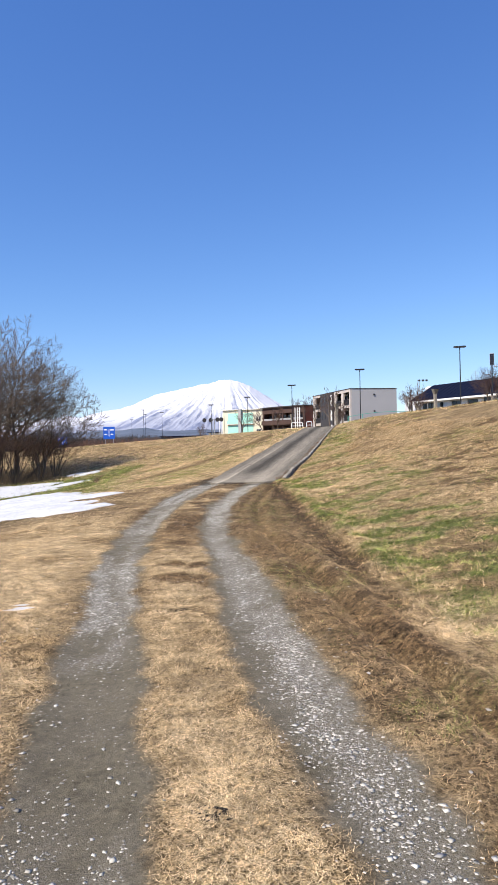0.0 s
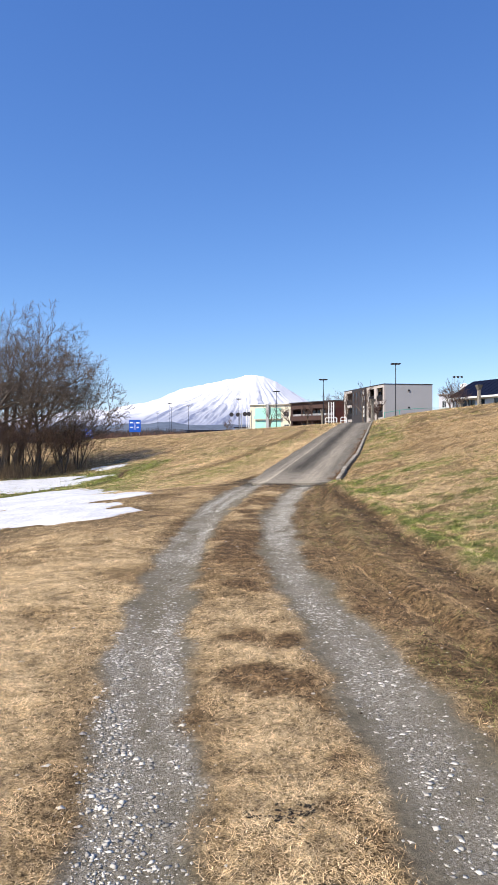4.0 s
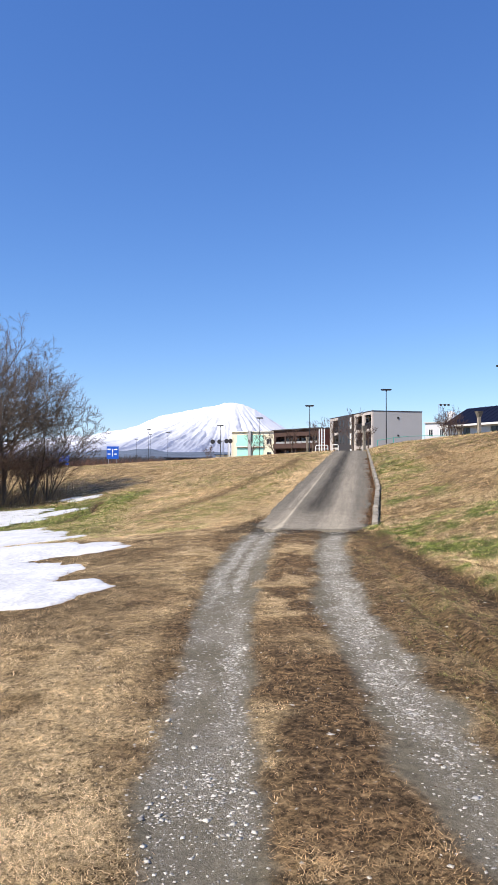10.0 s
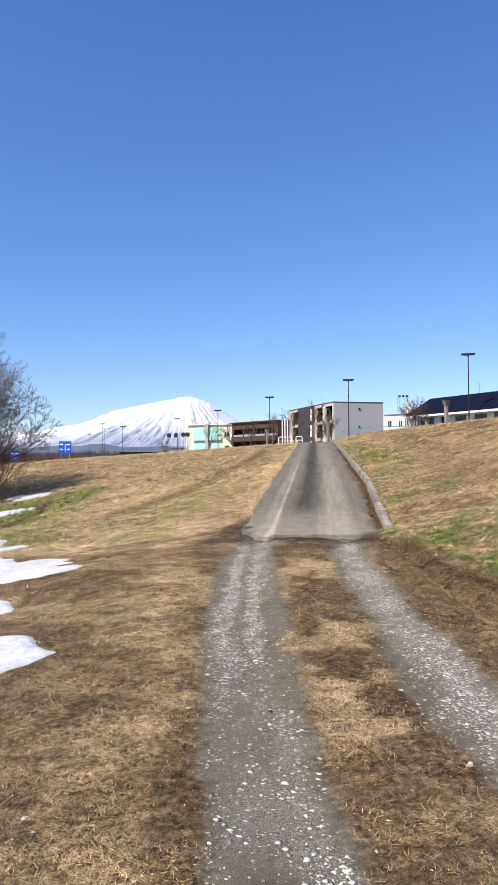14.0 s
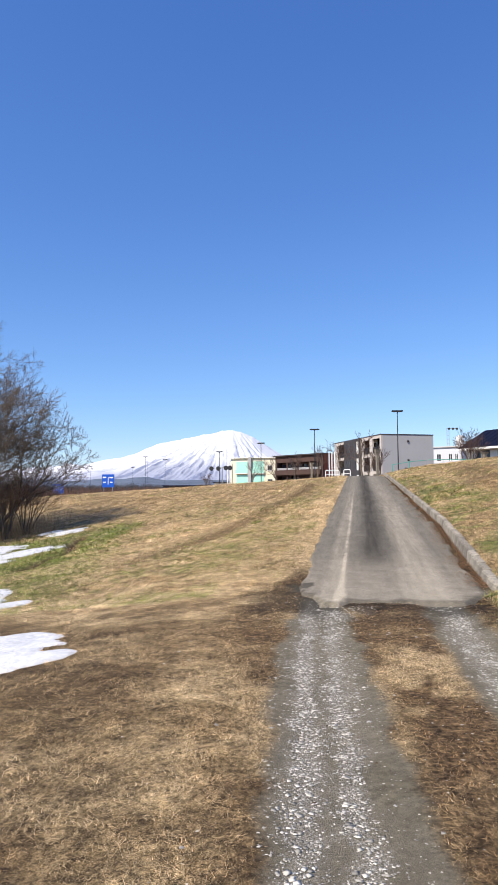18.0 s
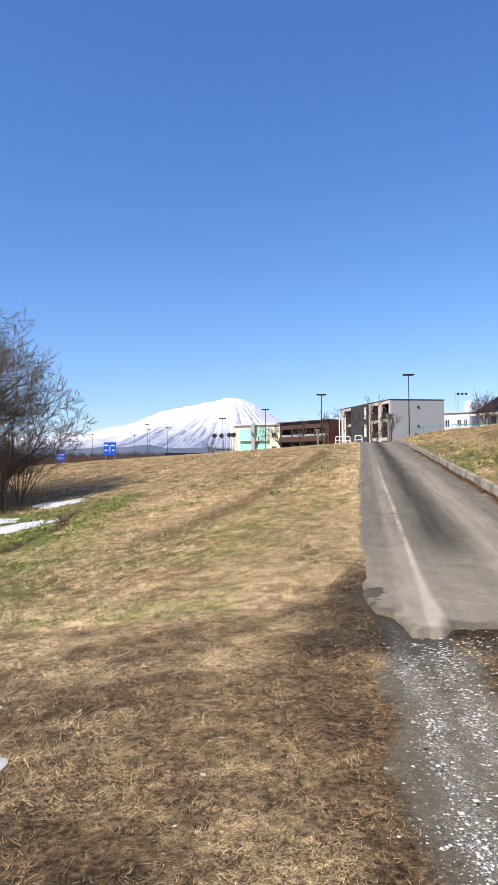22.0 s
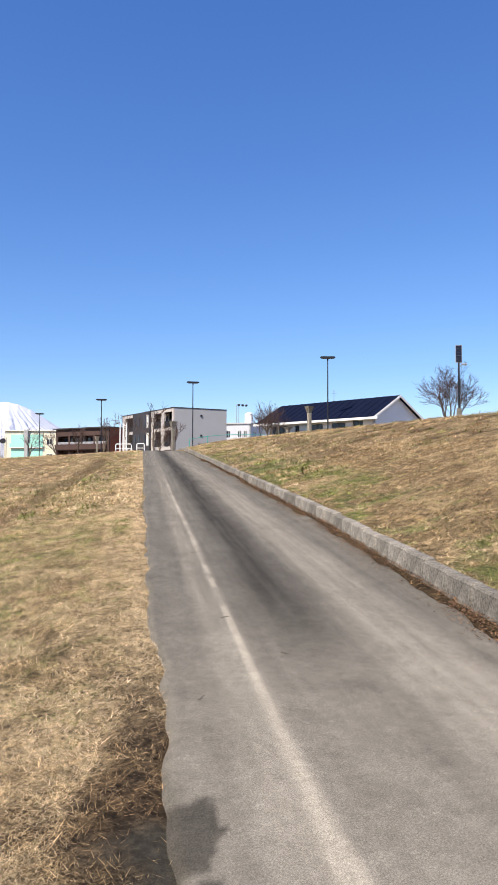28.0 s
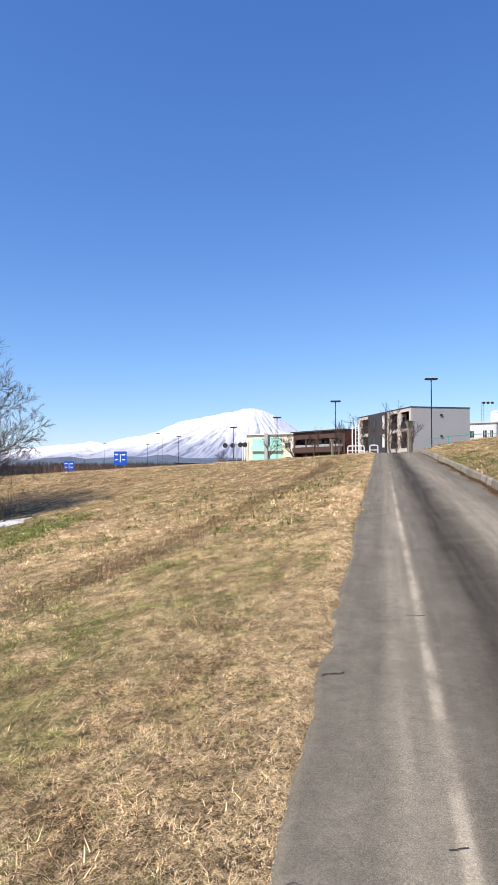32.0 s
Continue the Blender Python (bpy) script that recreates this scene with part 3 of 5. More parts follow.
    even.data_type = "FLOAT"
    ln(packed.outputs[0], even.inputs["Factor"])
    ln(both.outputs[0], even.inputs["A"])
    even.inputs["B"].default_value = 1.0
    last = n.new("ShaderNodeMath")
    last.operation = "MULTIPLY"
    ln(even.outputs["Result"], last.inputs[0])
    ln(dry_by.outputs[0], last.inputs[1])
    hs = n.new("ShaderNodeHueSaturation")
    ln(c, hs.inputs["Color"])
    ln(last.outputs[0], hs.inputs["Value"])
    ln(hs.outputs[0], b.inputs["Base Color"])
    bp = n.new("ShaderNodeBump")
    bp.inputs["Strength"].default_value, bp.inputs["Distance"].default_value = 0.9, 0.02
    ln(fine, bp.inputs["Height"])
    ln(bp.outputs[0], b.inputs["Normal"])
    return m


M_GROUND = ground_material()
ground = new("ground", mesh_np("ground", np.stack([xs, ys, zs], 1), quads, M_GROUND, True, {"cover": np.stack([gravel, soil, green, straw], 1), "wet": np.stack([wetness(xs, ys), ribbons(xs, ys), mud_pool(xs, ys), 0 * xs + 1], 1)}))
tagged(ground, "dry straw-coloured spring grass with two gravel wheel tracks and brown soil", "ground", kind="structure")


# ---- paved ramp ----
def asphalt_material():
    """Worn asphalt: the stored wear, mottled in patches, with pale and dark aggregate."""
    m = bpy.data.materials.new("old_asphalt")
    m.use_nodes = True
    n, ln = m.node_tree.nodes, m.node_tree.links.new
    b = n["Principled BSDF"]
    b.inputs["Roughness"].default_value, b.inputs["Specular IOR Level"].default_value = 0.95, 0.08
    co, at = n.new("ShaderNodeTexCoord"), n.new("ShaderNodeAttribute")
    at.attribute_name = "wear"
    last = None
    for scale, detail, low, high in ((1.6, 5, 0.93, 1.07), (14, 5, 0.88, 1.12), (110, 3, 0.74, 1.26), (360, 2, 0.58, 1.42)):
        t, r = n.new("ShaderNodeTexNoise"), n.new("ShaderNodeMapRange")
        t.inputs["Scale"].default_value, t.inputs["Detail"].default_value, t.inputs["Roughness"].default_value = scale, detail, 0.65
        ln(co.outputs["Object"], t.inputs["Vector"])
        r.inputs["From Min"].default_value, r.inputs["From Max"].default_value = 0.33, 0.67
        r.inputs["To Min"].default_value, r.inputs["To Max"].default_value = low, high
        ln(t.outputs["Fac"], r.inputs["Value"])
        if last is not None:
            mul = n.new("ShaderNodeMath")
            mul.operation = "MULTIPLY"
            ln(last, mul.inputs[0])
            ln(r.outputs[0], mul.inputs[1])
            last = mul.outputs[0]
        else:
            last = r.outputs[0]
    hsv, bp = n.new("ShaderNodeHueSaturation"), n.new("ShaderNodeBump")
    ln(at.outputs["Color"], hsv.inputs["Color"])
    ln(last, hsv.inputs["Value"])
    ln(hsv.outputs[0], b.inputs["Base Color"])
    bp.inputs["Strength"].default_value, bp.inputs["Distance"].default_value = 0.5, 0.006
    ln(t.outputs["Fac"], bp.inputs["Height"])
    ln(bp.outputs[0], b.inputs["Normal"])
    return m


ra = spread((-1.9, 0.05), (14, 0.15), (28, 0.6), (60, 2), (95, 0))
rs = spread((-0.35, 0.032), (KERB_S + 0.36, 0))
RA, RS = np.meshgrid(ra, rs)
a_, s_ = RA.ravel(), RS.ravel()
inside = inside_lane(a_, s_)
rx, ry = road_xy(a_, s_)
rz = lie(rx, ry) + 0.016 + np.clip(inside, -0.2, 0.0) * 1.0 + 0.004 * (vnoise(rx, ry, 0.15, 2) - 0.5)
keep = (inside > -0.12).reshape(RA.shape)
q = np.arange(RA.size).reshape(RA.shape)
fk = keep[:-1, :-1] & keep[1:, :-1] & keep[:-1, 1:] & keep[1:, 1:]
quads = np.stack([q[:-1, :-1], q[1:, :-1], q[1:, 1:], q[:-1, 1:]], -1)[fk]
# dusty wheel lines, a dark oily middle, damp patches at the broken end
w1, w2 = vnoise(a_ * 0.3, s_ * 3, 0.5, 4), vnoise(a_, s_ + 40, 0.25, 4)
bend = 0.02 * np.clip(a_, 0, 10)
streak = vnoise(a_ * 0.10 + 7, s_ * 3, 0.22, 4)
broken = vnoise(a_ * 0.8 + 31, s_ * 2, 0.6, 4)
wide = 0.030 + 0.05 * step(0.4, -0.8, a_)
line = step(wide + 0.03, wide - 0.03, np.abs(s_ - 0.66 + 0.03 * (w1 - 0.5))) * (0.30 + 0.75 * step(0.42, 0.62, broken + 0.2 * step(3, 0, a_))) * step(34, 10, a_)
worn_l = step(0.22, 0.10, np.abs(s_ - 0.55)) * (0.35 + 0.9 * streak)
worn_r = step(0.50, 0.10, np.abs(s_ - 1.95 - bend)) * (0.35 + 0.9 * streak)
pale = np.clip(0.85 * line + 0.38 * worn_l + 0.52 * worn_r, 0, 1) * (0.45 + 0.55 * step(40, 6, a_)) + 0.32 * step(4.5, -0.5, a_) * (0.6 + 0.8 * w2)
dark = step(0.50, 0.04, np.abs(s_ - 1.24 - 0.4 * bend - 0.2 * (w1 - 0.5))) * (0.35 + 0.85 * streak) * step(0.8, 4, a_)
spot = np.hypot((a_ - 0.08) / 0.42, (s_ - 0.06) / 0.16) + (w2 - 0.5) * 2.4
rim = step(0.18, 0.0, inside + (w2 - 0.5) * 0.30) * step(1.2, 0.4, a_)
damp = np.maximum(1.25 * step(1.0, 0.86, spot), 0.9 * rim)
base = np.array([0.158, 0.141, 0.113]) * (0.62 + 0.30 * w2 + 0.45 * streak)[:, None]
col = base * (1 - 0.70 * np.clip(dark * 1.1, 0, 1))[:, None]
col = col + (np.array([0.44, 0.385, 0.295]) - col) * np.clip(pale * 0.8, 0, 0.9)[:, None]
col = col * (1 - 0.5 * damp)[:, None]
road = new("road", mesh_np("road", np.stack([rx, ry, rz], 1), quads, asphalt_material(), True, {"wear": np.c_[col, np.ones(len(col))]}))
tagged(road, "worn grey asphalt lane with pale wheel lines and a broken lower end", "road", kind="structure")

# kerb of separate concrete stones along the right of the lane
kerb = thing("kerb", pose(0, 0, 0), "weathered concrete kerb stones along the asphalt lane", "kerb", kind="structure")


def kerb_stone():
    bm = bmesh.new()
    prof = [(0, -0.15), (0.022, 0.195), (0.05, 0.22), (0.15, 0.22), (0.165, 0.205), (0.17, -0.15)]
    prism(prof, -0.288, 0.288, bm)
    bmesh.ops.bevel(bm, geom=[e for e in bm.edges if abs(e.verts[0].co.y) > 0.28 and abs(e.verts[1].co.y) > 0.28 and e.verts[0].co.y * e.verts[1].co.y > 0], offset=0.014, segments=1, affect='EDGES')
    me = bpy.data.meshes.new("kerb_stone")
    bm.to_mesh(me)
    bm.free()
    me.materials.append(M_CONCRETE)
    return me


stone_mesh = kerb_stone()
random.seed(5)
for i in range(110):
    a = 0.1 + 0.6 * i
    x, y = road_xy(a, float(kerb_line(a)) + random.uniform(-0.012, 0.012))
    ob = new("kerb_stone", stone_mesh)
    ob.parent = kerb
    rise = 0.12 * step(0, 3.0, a) - 0.12
    ob.matrix_world = pose(x, y, float(ramp(np.array(a))) + 0.03 + float(rise) + random.uniform(-0.012, 0.012), 3.26, random.uniform(-1.5, 1.5), -math.degrees(ROAD_TURN) + random.uniform(-0.6, 0.6))


# ---- snow left on the grass ----
M_SNOW = material("old_snow", (0.53, 0.54, 0.565), 0.8, vary=0.30, scale=1.5, fine=14, bump=0.9)


def snow_patch(blobs, cell, label, notch=0.20):
    """A melting sheet: overlapping ovals (x, y, rx, ry) with a ragged rim."""
    b = np.array(blobs)
    x0, x1 = (b[:, 0] - b[:, 2]).min() - 1, (b[:, 0] + b[:, 2]).max() + 1
    y0, y1 = (b[:, 1] - b[:, 3]).min() - 1, (b[:, 1] + b[:, 3]).max() + 1
    X, Y = np.meshgrid(np.arange(x0, x1, cell), np.arange(y0, y1, cell))
    # the wind drew the rims out sideways
    wx = X + (vnoise(X, Y * 1.2, 0.9, 5) - 0.5) * min(1.0, 4 * cell / 0.05 * 0.25 + 0.1)
    wy = Y + (vnoise(X + 31, Y * 1.2, 0.9, 5) - 0.5) * min(0.8, 4 * cell / 0.05 * 0.2 + 0.1)
    f = np.max([(1 - np.hypot((wx - u) / p, (wy - v) / r)) * min(p, r) for u, v, p, r in blobs], 0)
    f = f - notch * step(0.60, 0.72, vnoise(X * 0.8, Y * 2.4, 0.7, 3)) * step(0.9, 0.3, f)
    keep = f > -0.22
    Z = height(X, Y) + np.where(f > 0, 0.03 * np.tanh(f / 0.07) + 0.07 * step(0, 1.2, f), 0.8 * f) + 0.03 * (vnoise(X, Y, 0.5, 3) - 0.5) * step(0, 0.3, f)
    q = np.arange(X.size).reshape(X.shape)
    fk = keep[:-1, :-1] & keep[1:, :-1] & keep[:-1, 1:] & keep[1:, 1:]
    faces = np.stack([q[:-1, :-1], q[:-1, 1:], q[1:, 1:], q[1:, :-1]], -1)[fk]
    used = np.unique(faces)
    index = np.zeros(X.size, int)
    index[used] = np.arange(len(used))
    ob = new("snow_patch", mesh_np("snow_patch", np.stack([X.ravel(), Y.ravel(), Z.ravel()], 1)[used], index[faces], M_SNOW, True))
    return tagged(ob, label, "snow", "melting snow on the grass")


snow_patch([(-4.2, 17.8, 1.1, 0.95), (-5.0, 19.2, 1.3, 2.1), (-6.5, 19.6, 2.2, 2.5), (-8.6, 19.6, 2.6, 2.3)], 0.05, "thin white melting snow sheet on brown dry grass", 0.04)
snow_patch([(-4.5, 22.75, 1.2, 0.75), (-5.6, 22.6, 1.2, 0.9), (-5.4, 23.4, 1.3, 1.0), (-6.6, 24.0, 1.7, 1.9), (-8.6, 24.6, 2.2, 2.2)], 0.05, "ragged white snow sheet with thawed gaps on brown grass")
snow_patch([(-6.5, 27.9, 1.1, 0.8), (-8.0, 29.0, 1.6, 2.4), (-9.6, 31.4, 2.0, 3.8), (-11.4, 33.5, 2.2, 4.4), (-10.8, 28.5, 2.6, 2.4)], 0.07, "large white snow sheet at the foot of a green slope")
snow_patch([(-13.2, 45.0, 2.9, 3.2), (-11.3, 46.6, 1.7, 2.8), (-15.6, 50, 3.2, 6.0), (-18, 50, 3.0, 6.0)], 0.12, "long white snow sheet below bare trees", 0.6)
snow_patch([(-12.3, 59.6, 1.2, 1.6), (-13.8, 61.6, 0.9, 1.2)], 0.12, "narrow snow remnant in a shaded hollow")
snow_patch([(-1.98, 6.7, 0.17, 0.07)], 0.02, "tiny crumb of dirty snow on straw grass")


# ---- lamps, posts and rails ----
def street_lamp(tall):
    ob = thing("street_lamp", pose(0, 0, 0), "slim dark street lamp with a flat twin head", "street lamp", "lamps along the park")
    part("base_plate", tube([(0, 0, 0), (0, 0, 0.35)], 0.13, 10), M_POLE, ob)
    part("pole", tube([(0, 0, 0.1), (0, 0, tall * 0.55), (0, 0, tall - 0.1)], 0.085, 8, taper=0.62), M_POLE, ob)
    part("collar", tube([(0, 0, tall - 0.34), (0, 0, tall - 0.08)], 0.075, 8), M_POLE, ob)
    for sgn in (-1, 1):
        bm = prism([(0.0, tall - 0.12), (sgn * 0.64, tall - 0.10), (sgn * 0.80, tall - 0.02), (sgn * 0.78, tall + 0.07), (sgn * 0.62, tall + 0.12), (0.0, tall + 0.11)], -0.19, 0.19)
        head = part("lamp_head", bm, M_POLE, ob)
        part("lens", box(sgn * 0.14, -0.13, tall - 0.135, sgn * 0.60, 0.13, tall - 0.115), M_STEEL, head)
    return ob


LAMPS = [(37.5, 65.9, 13.6), (12.24, 125.56, 11.65), (21.6, 108.03, 12.6), (30.8, 87.54, 13.26), (4.66, 151.88, 11.26), (-4.15, 178.92, 11.1), (-30.1, 243.5, 13.2), (-23.4, 243, 12.2), (-44.3, 314, 12.1), (-38, 314, 14.5), (-66, 330, 13.2)]
first = None
for i, (x, y, z) in enumerate(LAMPS):
    zb = ground_at(x, y)
    ob = street_lamp(z - zb)
    ob.matrix_world = pose(x, y, zb - 0.02, 0, 0, -20 + 7 * (i % 3))


def solar_lamp(x, y, z0, tall):
    ob = thing("solar_lamp", pose(x, y, z0, 0, 0, -25), "solar street lamp with a tall dark panel on a steel post", "street lamp")
    part("footing", tube([(0, 0, -0.2), (0, 0, 0.75)], 0.16, 12, taper=0.8), M_CONCRETE, ob, "short concrete footing")
    part("pole", tube([(0, 0, 0.3), (0, 0, tall - 0.7)], 0.05, 10), M_POLE, ob)
    pan = part("solar_panel", box(-0.17, -0.03, tall - 0.95, 0.17, 0.03, tall, 0.01), M_STEEL, ob, "pale metal panel frame")
    for k in range(5):
        part("solar_cell", box(-0.145, -0.037, tall - 0.92 + 0.18 * k, 0.145, -0.031, tall - 0.92 + 0.18 * k + 0.172), M_SOLAR, pan)
    part("bracket", tube([(0, 0, tall - 1.15), (0.2, -0.05, tall - 1.05)], 0.02, 6), M_STEEL, ob)
    part("lamp_head", box(0.12, -0.16, tall - 1.09, 0.42, 0.02, tall - 1.01, 0.02), M_STEEL, ob)
    return ob


solar_lamp(21.4, 53.4, ground_at(21.4, 53.4), 8.13 - ground_at(21.4, 53.4))


def concrete_pillar(x, y, tall, turn=0):
    """A square shaft that flares into a wide head."""
    ob = thing("concrete_pillar", pose(x, y, ground_at(x, y) - 0.05, 0, 0, turn), "pale concrete pillar with a flared head standing on grass", "pillar", "flared pillars")
    part("shaft", box(-0.16, -0.16, 0, 0.16, 0.16, tall * 0.80, 0.03), M_CONCRETE, ob)
    bm = bmesh.new()
    bmesh.ops.create_cone(bm, cap_ends=True, segments=4, radius1=0.225, radius2=0.46, depth=min(0.9, tall * 0.2), matrix=pose(0, 0, tall * 0.80 + min(0.45, tall * 0.1), 0, 0, 45))
    part("flared_head", bm, M_CONCRETE, ob)
    return ob


concrete_pillar(25.0, 79.8, 7.25 - ground_at(25.0, 79.8), 15)
concrete_pillar(15.1, 91.9, 6.35 - ground_at(15.1, 91.9), 10)
concrete_pillar(13.5, 140, 6.8 - ground_at(13.5, 140), 10)
concrete_pillar(23.2, 80.6, 1.2, 20)
concrete_pillar(31.2, 59.8, 6.6 - ground_at(31.2, 59.8), 20)


def hoop_barrier(x, y, wide, turn):
    ob = thing("hoop_barrier", pose(x, y, ground_at(x, y), 0, 0, turn), "white tubular steel hoop barrier at the top of the lane", "barrier", "hoop barriers")
    h, r = 0.75, 0.16
    pts = [(-wide / 2, 0, -0.1), (-wide / 2, 0, h - r)] + [(-wide / 2 + r - r * math.cos(k * 0.4), 0, h - r + r * math.sin(k * 0.4)) for k in range(1, 4)]
    pts += [(-x0, y0, z0) for x0, y0, z0 in reversed(pts)]
    part("hoop", tube(pts, 0.05, 8), M_WHITE, ob)
    part("crossbar", tube([(-wide / 2, 0, 0.32), (wide / 2, 0, 0.32)], 0.035, 6), M_WHITE, ob)
    return ob


hoop_barrier(9.0, 86.0, 1.45, -20)
hoop_barrier(10.5, 85.6, 0.7, -20)
post_frame = thing("post_frame", pose(9.2, 87.4, ground_at(9.2, 87.4), 0, 0, -15), "three tall white posts joined by short rungs", "post")
for x in (-0.30, 0.0, 0.30):
    part("post", tube([(x, 0, -0.1), (x, 0, 2.75)], 0.06, 8), M_WHITE, post_frame)
for k in range(6):
    part("rung", box(0.0, -0.02, 0.75 + 0.36 * k, 0.30, 0.02, 0.79 + 0.36 * k), M_WHITE, post_frame)

railing = thing("railing", pose(0, 0, 0), "low steel railing with teal end posts above the slope", "railing")
p0, p1 = Vector((16.2, 89.4, 0)), Vector((30.5, 92.5, 0))
for k in range(8):
    p = p0.lerp(p1, k / 7)
    z = ground_at(p.x, p.y)
    part("post", tube([(p.x, p.y, z - 0.1), (p.x, p.y, z + 1.1)], 0.05 if k in (0, 1) else 0.035, 8), M_TEAL if k in (0, 1, 5) else M_STEEL, railing, "teal painted post" if k in (0, 1, 5) else "")
for h in (0.45, 1.05):
    pts = [p0.lerp(p1, k / 7) for k in range(8)]
    part("rail", tube([(p.x, p.y, ground_at(p.x, p.y) + h) for p in pts], 0.035, 6), M_TEAL if h > 1 else M_STEEL, railing)


# ---- buildings ----
def window(parent, x0, z0, x1, z1, m, frame_mat=M_WHITE):
    """A window set 6 cm into a wall whose outer face is local y = 0, looking along -y; m: the wall's pose."""
    w = part("window", box(x0, 0.05, z0, x1, 0.10, z1), M_GLASS, parent)
    w.matrix_local = m
    f = bmesh.new()
    for a, b, c, d in ((x0 - 0.06, z0 - 0.06, x0, z1 + 0.06), (x1, z0 - 0.06, x1 + 0.06, z1 + 0.06), (x0, z1, x1, z1 + 0.06), (x0, z0 - 0.06, x1, z0), ((x0 + x1) / 2 - 0.03, z0, (x0 + x1) / 2 + 0.03, z1)):
        box(a, -0.02, b, c, 0.06, d, 0, f)
    part("frame", f, frame_mat, w)
    part("sill", box(x0 - 0.1, -0.08, z0 - 0.12, x1 + 0.1, 0.05, z0 - 0.062), frame_mat, w)
    return w


def wall_with_holes(length, tall, holes, thick=0.3):
    """A wall along x with its outer face at y = 0, and rectangular holes (x0, z0, x1, z1) through it."""
    xs_ = sorted({0, length, *[h[0] for h in holes], *[h[2] for h in holes]})
    zs_ = sorted({0, tall, *[h[1] for h in holes], *[h[3] for h in holes]})
    bm = bmesh.new()
    for a, b in zip(xs_, xs_[1:]):
        start = None
        for c, d in zip(zs_, zs_[1:]):
            hole = any(h[0] < (a + b) / 2 < h[2] and h[1] < (c + d) / 2 < h[3] for h in holes)
            if hole:
                if start is not None:
                    box(a, 0, start, b, thick, c, 0, bm)
                start = None
            elif start is None:
                start = c
        if start is not None:
            box(a, 0, start, b, thick, tall, 0, bm)
    bmesh.ops.remove_doubles(bm, verts=bm.verts, dist=0.001)
    return bm


def balcony(parent, x0, z0, x1, z1, m, deep=1.4, wall_mat=M_PALEWALL, front=M_DARK):
    """A recess behind a hole: back wall with a glazed door, and a parapet of bars in front."""
    b = part("balcony", box(x0, deep, z0, x1, deep + 0.1, z1), wall_mat, parent)
    b.matrix_local = m
    part("glazed_door", box(x0 + 0.25, deep - 0.06, z0 + 0.05, x1 - 0.25, deep - 0.005, z1 - 0.45), M_GLASS, b)
    part("floor_slab", box(x0, 0.02, z0 - 0.14, x1, deep, z0 - 0.005), wall_mat, b)
    r = bmesh.new()
    box(x0, 0.06, z0 + 1.02, x1, 0.12, z0 + 1.1, 0, r)
    box(x0, 0.06, z0 + 0.08, x1, 0.12, z0 + 0.14, 0, r)
    n = max(3, int((x1 - x0) / 0.16))
    for k in range(n):
        u = x0 + (x1 - x0) * (k + 0.5) / n
        box(u - 0.045, 0.07, z0 + 0.14, u + 0.045, 0.11, z0 + 1.02, 0, r)
    part("balustrade", r, front, b)
    return b


def apartment_block():
    """Three storeys: a plain grey end wall and a long front with recessed balconies round a charcoal stair tower."""
    z0 = 1.35
    ob = thing("apartment_block", pose(22.93, 124.1, z0, 0, 0, 11), "three-storey grey apartment block with recessed balconies and charcoal stair tower", "building")
    W, L, T = 9.3, 22.0, 10.65 - z0
    front = pose(0, L, 0, 0, 0, -90)
    st, base = 2.95, 0.35
    # the front runs along local x from the far end (0) to the near corner (L)
    holes = []
    for k in range(3):
        zf = base + st * k
        for a, b in ((1.6, 5.4), (14.4, 17.2), (18.4, 21.4)):
            holes.append((a, zf + 0.1, b, zf + 2.55))
    walls = part("wall_front", wall_with_holes(L, T, holes), M_PALEWALL, ob, "pale beige front wall")
    walls.matrix_local = front
    for h in holes:
        balcony(ob, *h, front)
    tower = part("stair_tower", box(5.9, -0.35, 0, 13.3, 0.002, T + 0.05), M_CHARCOAL, ob, "charcoal stair tower")
    tower.matrix_local = front
    for k in range(3):
        for u in (6.9, 8.6, 11.4):
            w = part("slit_window", box(u, -0.40, 1.2 + st * k, u + 0.45, -0.352, 2.6 + st * k), M_GLASS, tower)
        part("landing_opening", box(12.3, -0.42, 0.8 + st * k, 13.05, -0.352, 2.9 + st * k), M_WHITE, tower)
    part("wall_end", box(0.3, 0, 0, W, 0.3, T), M_GREYWALL, ob, "plain grey end wall")
    part("wall_far", box(0.3, L - 0.3, 0, W, L, T), M_GREYWALL, ob)
    part("wall_back", box(W - 0.3, 0.3, 0, W, L - 0.3, T), M_GREYWALL, ob)
    roof = part("roof", box(-0.05, -0.05, T, W + 0.05, L + 0.05, T + 0.14), M_CHARCOAL, ob, "dark flat roof edge")
    part("roof_mast", tube([(3, 7, T), (3, 7, T + 0.9)], 0.03, 6), M_STEEL, roof)
    for z in (T - 1.2, T - 4.3):
        part("wall_vent", box(4.6, -0.12, z, 4.9, 0.0, z + 0.3), M_DARK, ob)
    part("floodlight", box(4.2, -0.35, T - 5.6, 4.45, 0.0, T - 5.3), M_DARK, ob)
    return ob


apartment_block()


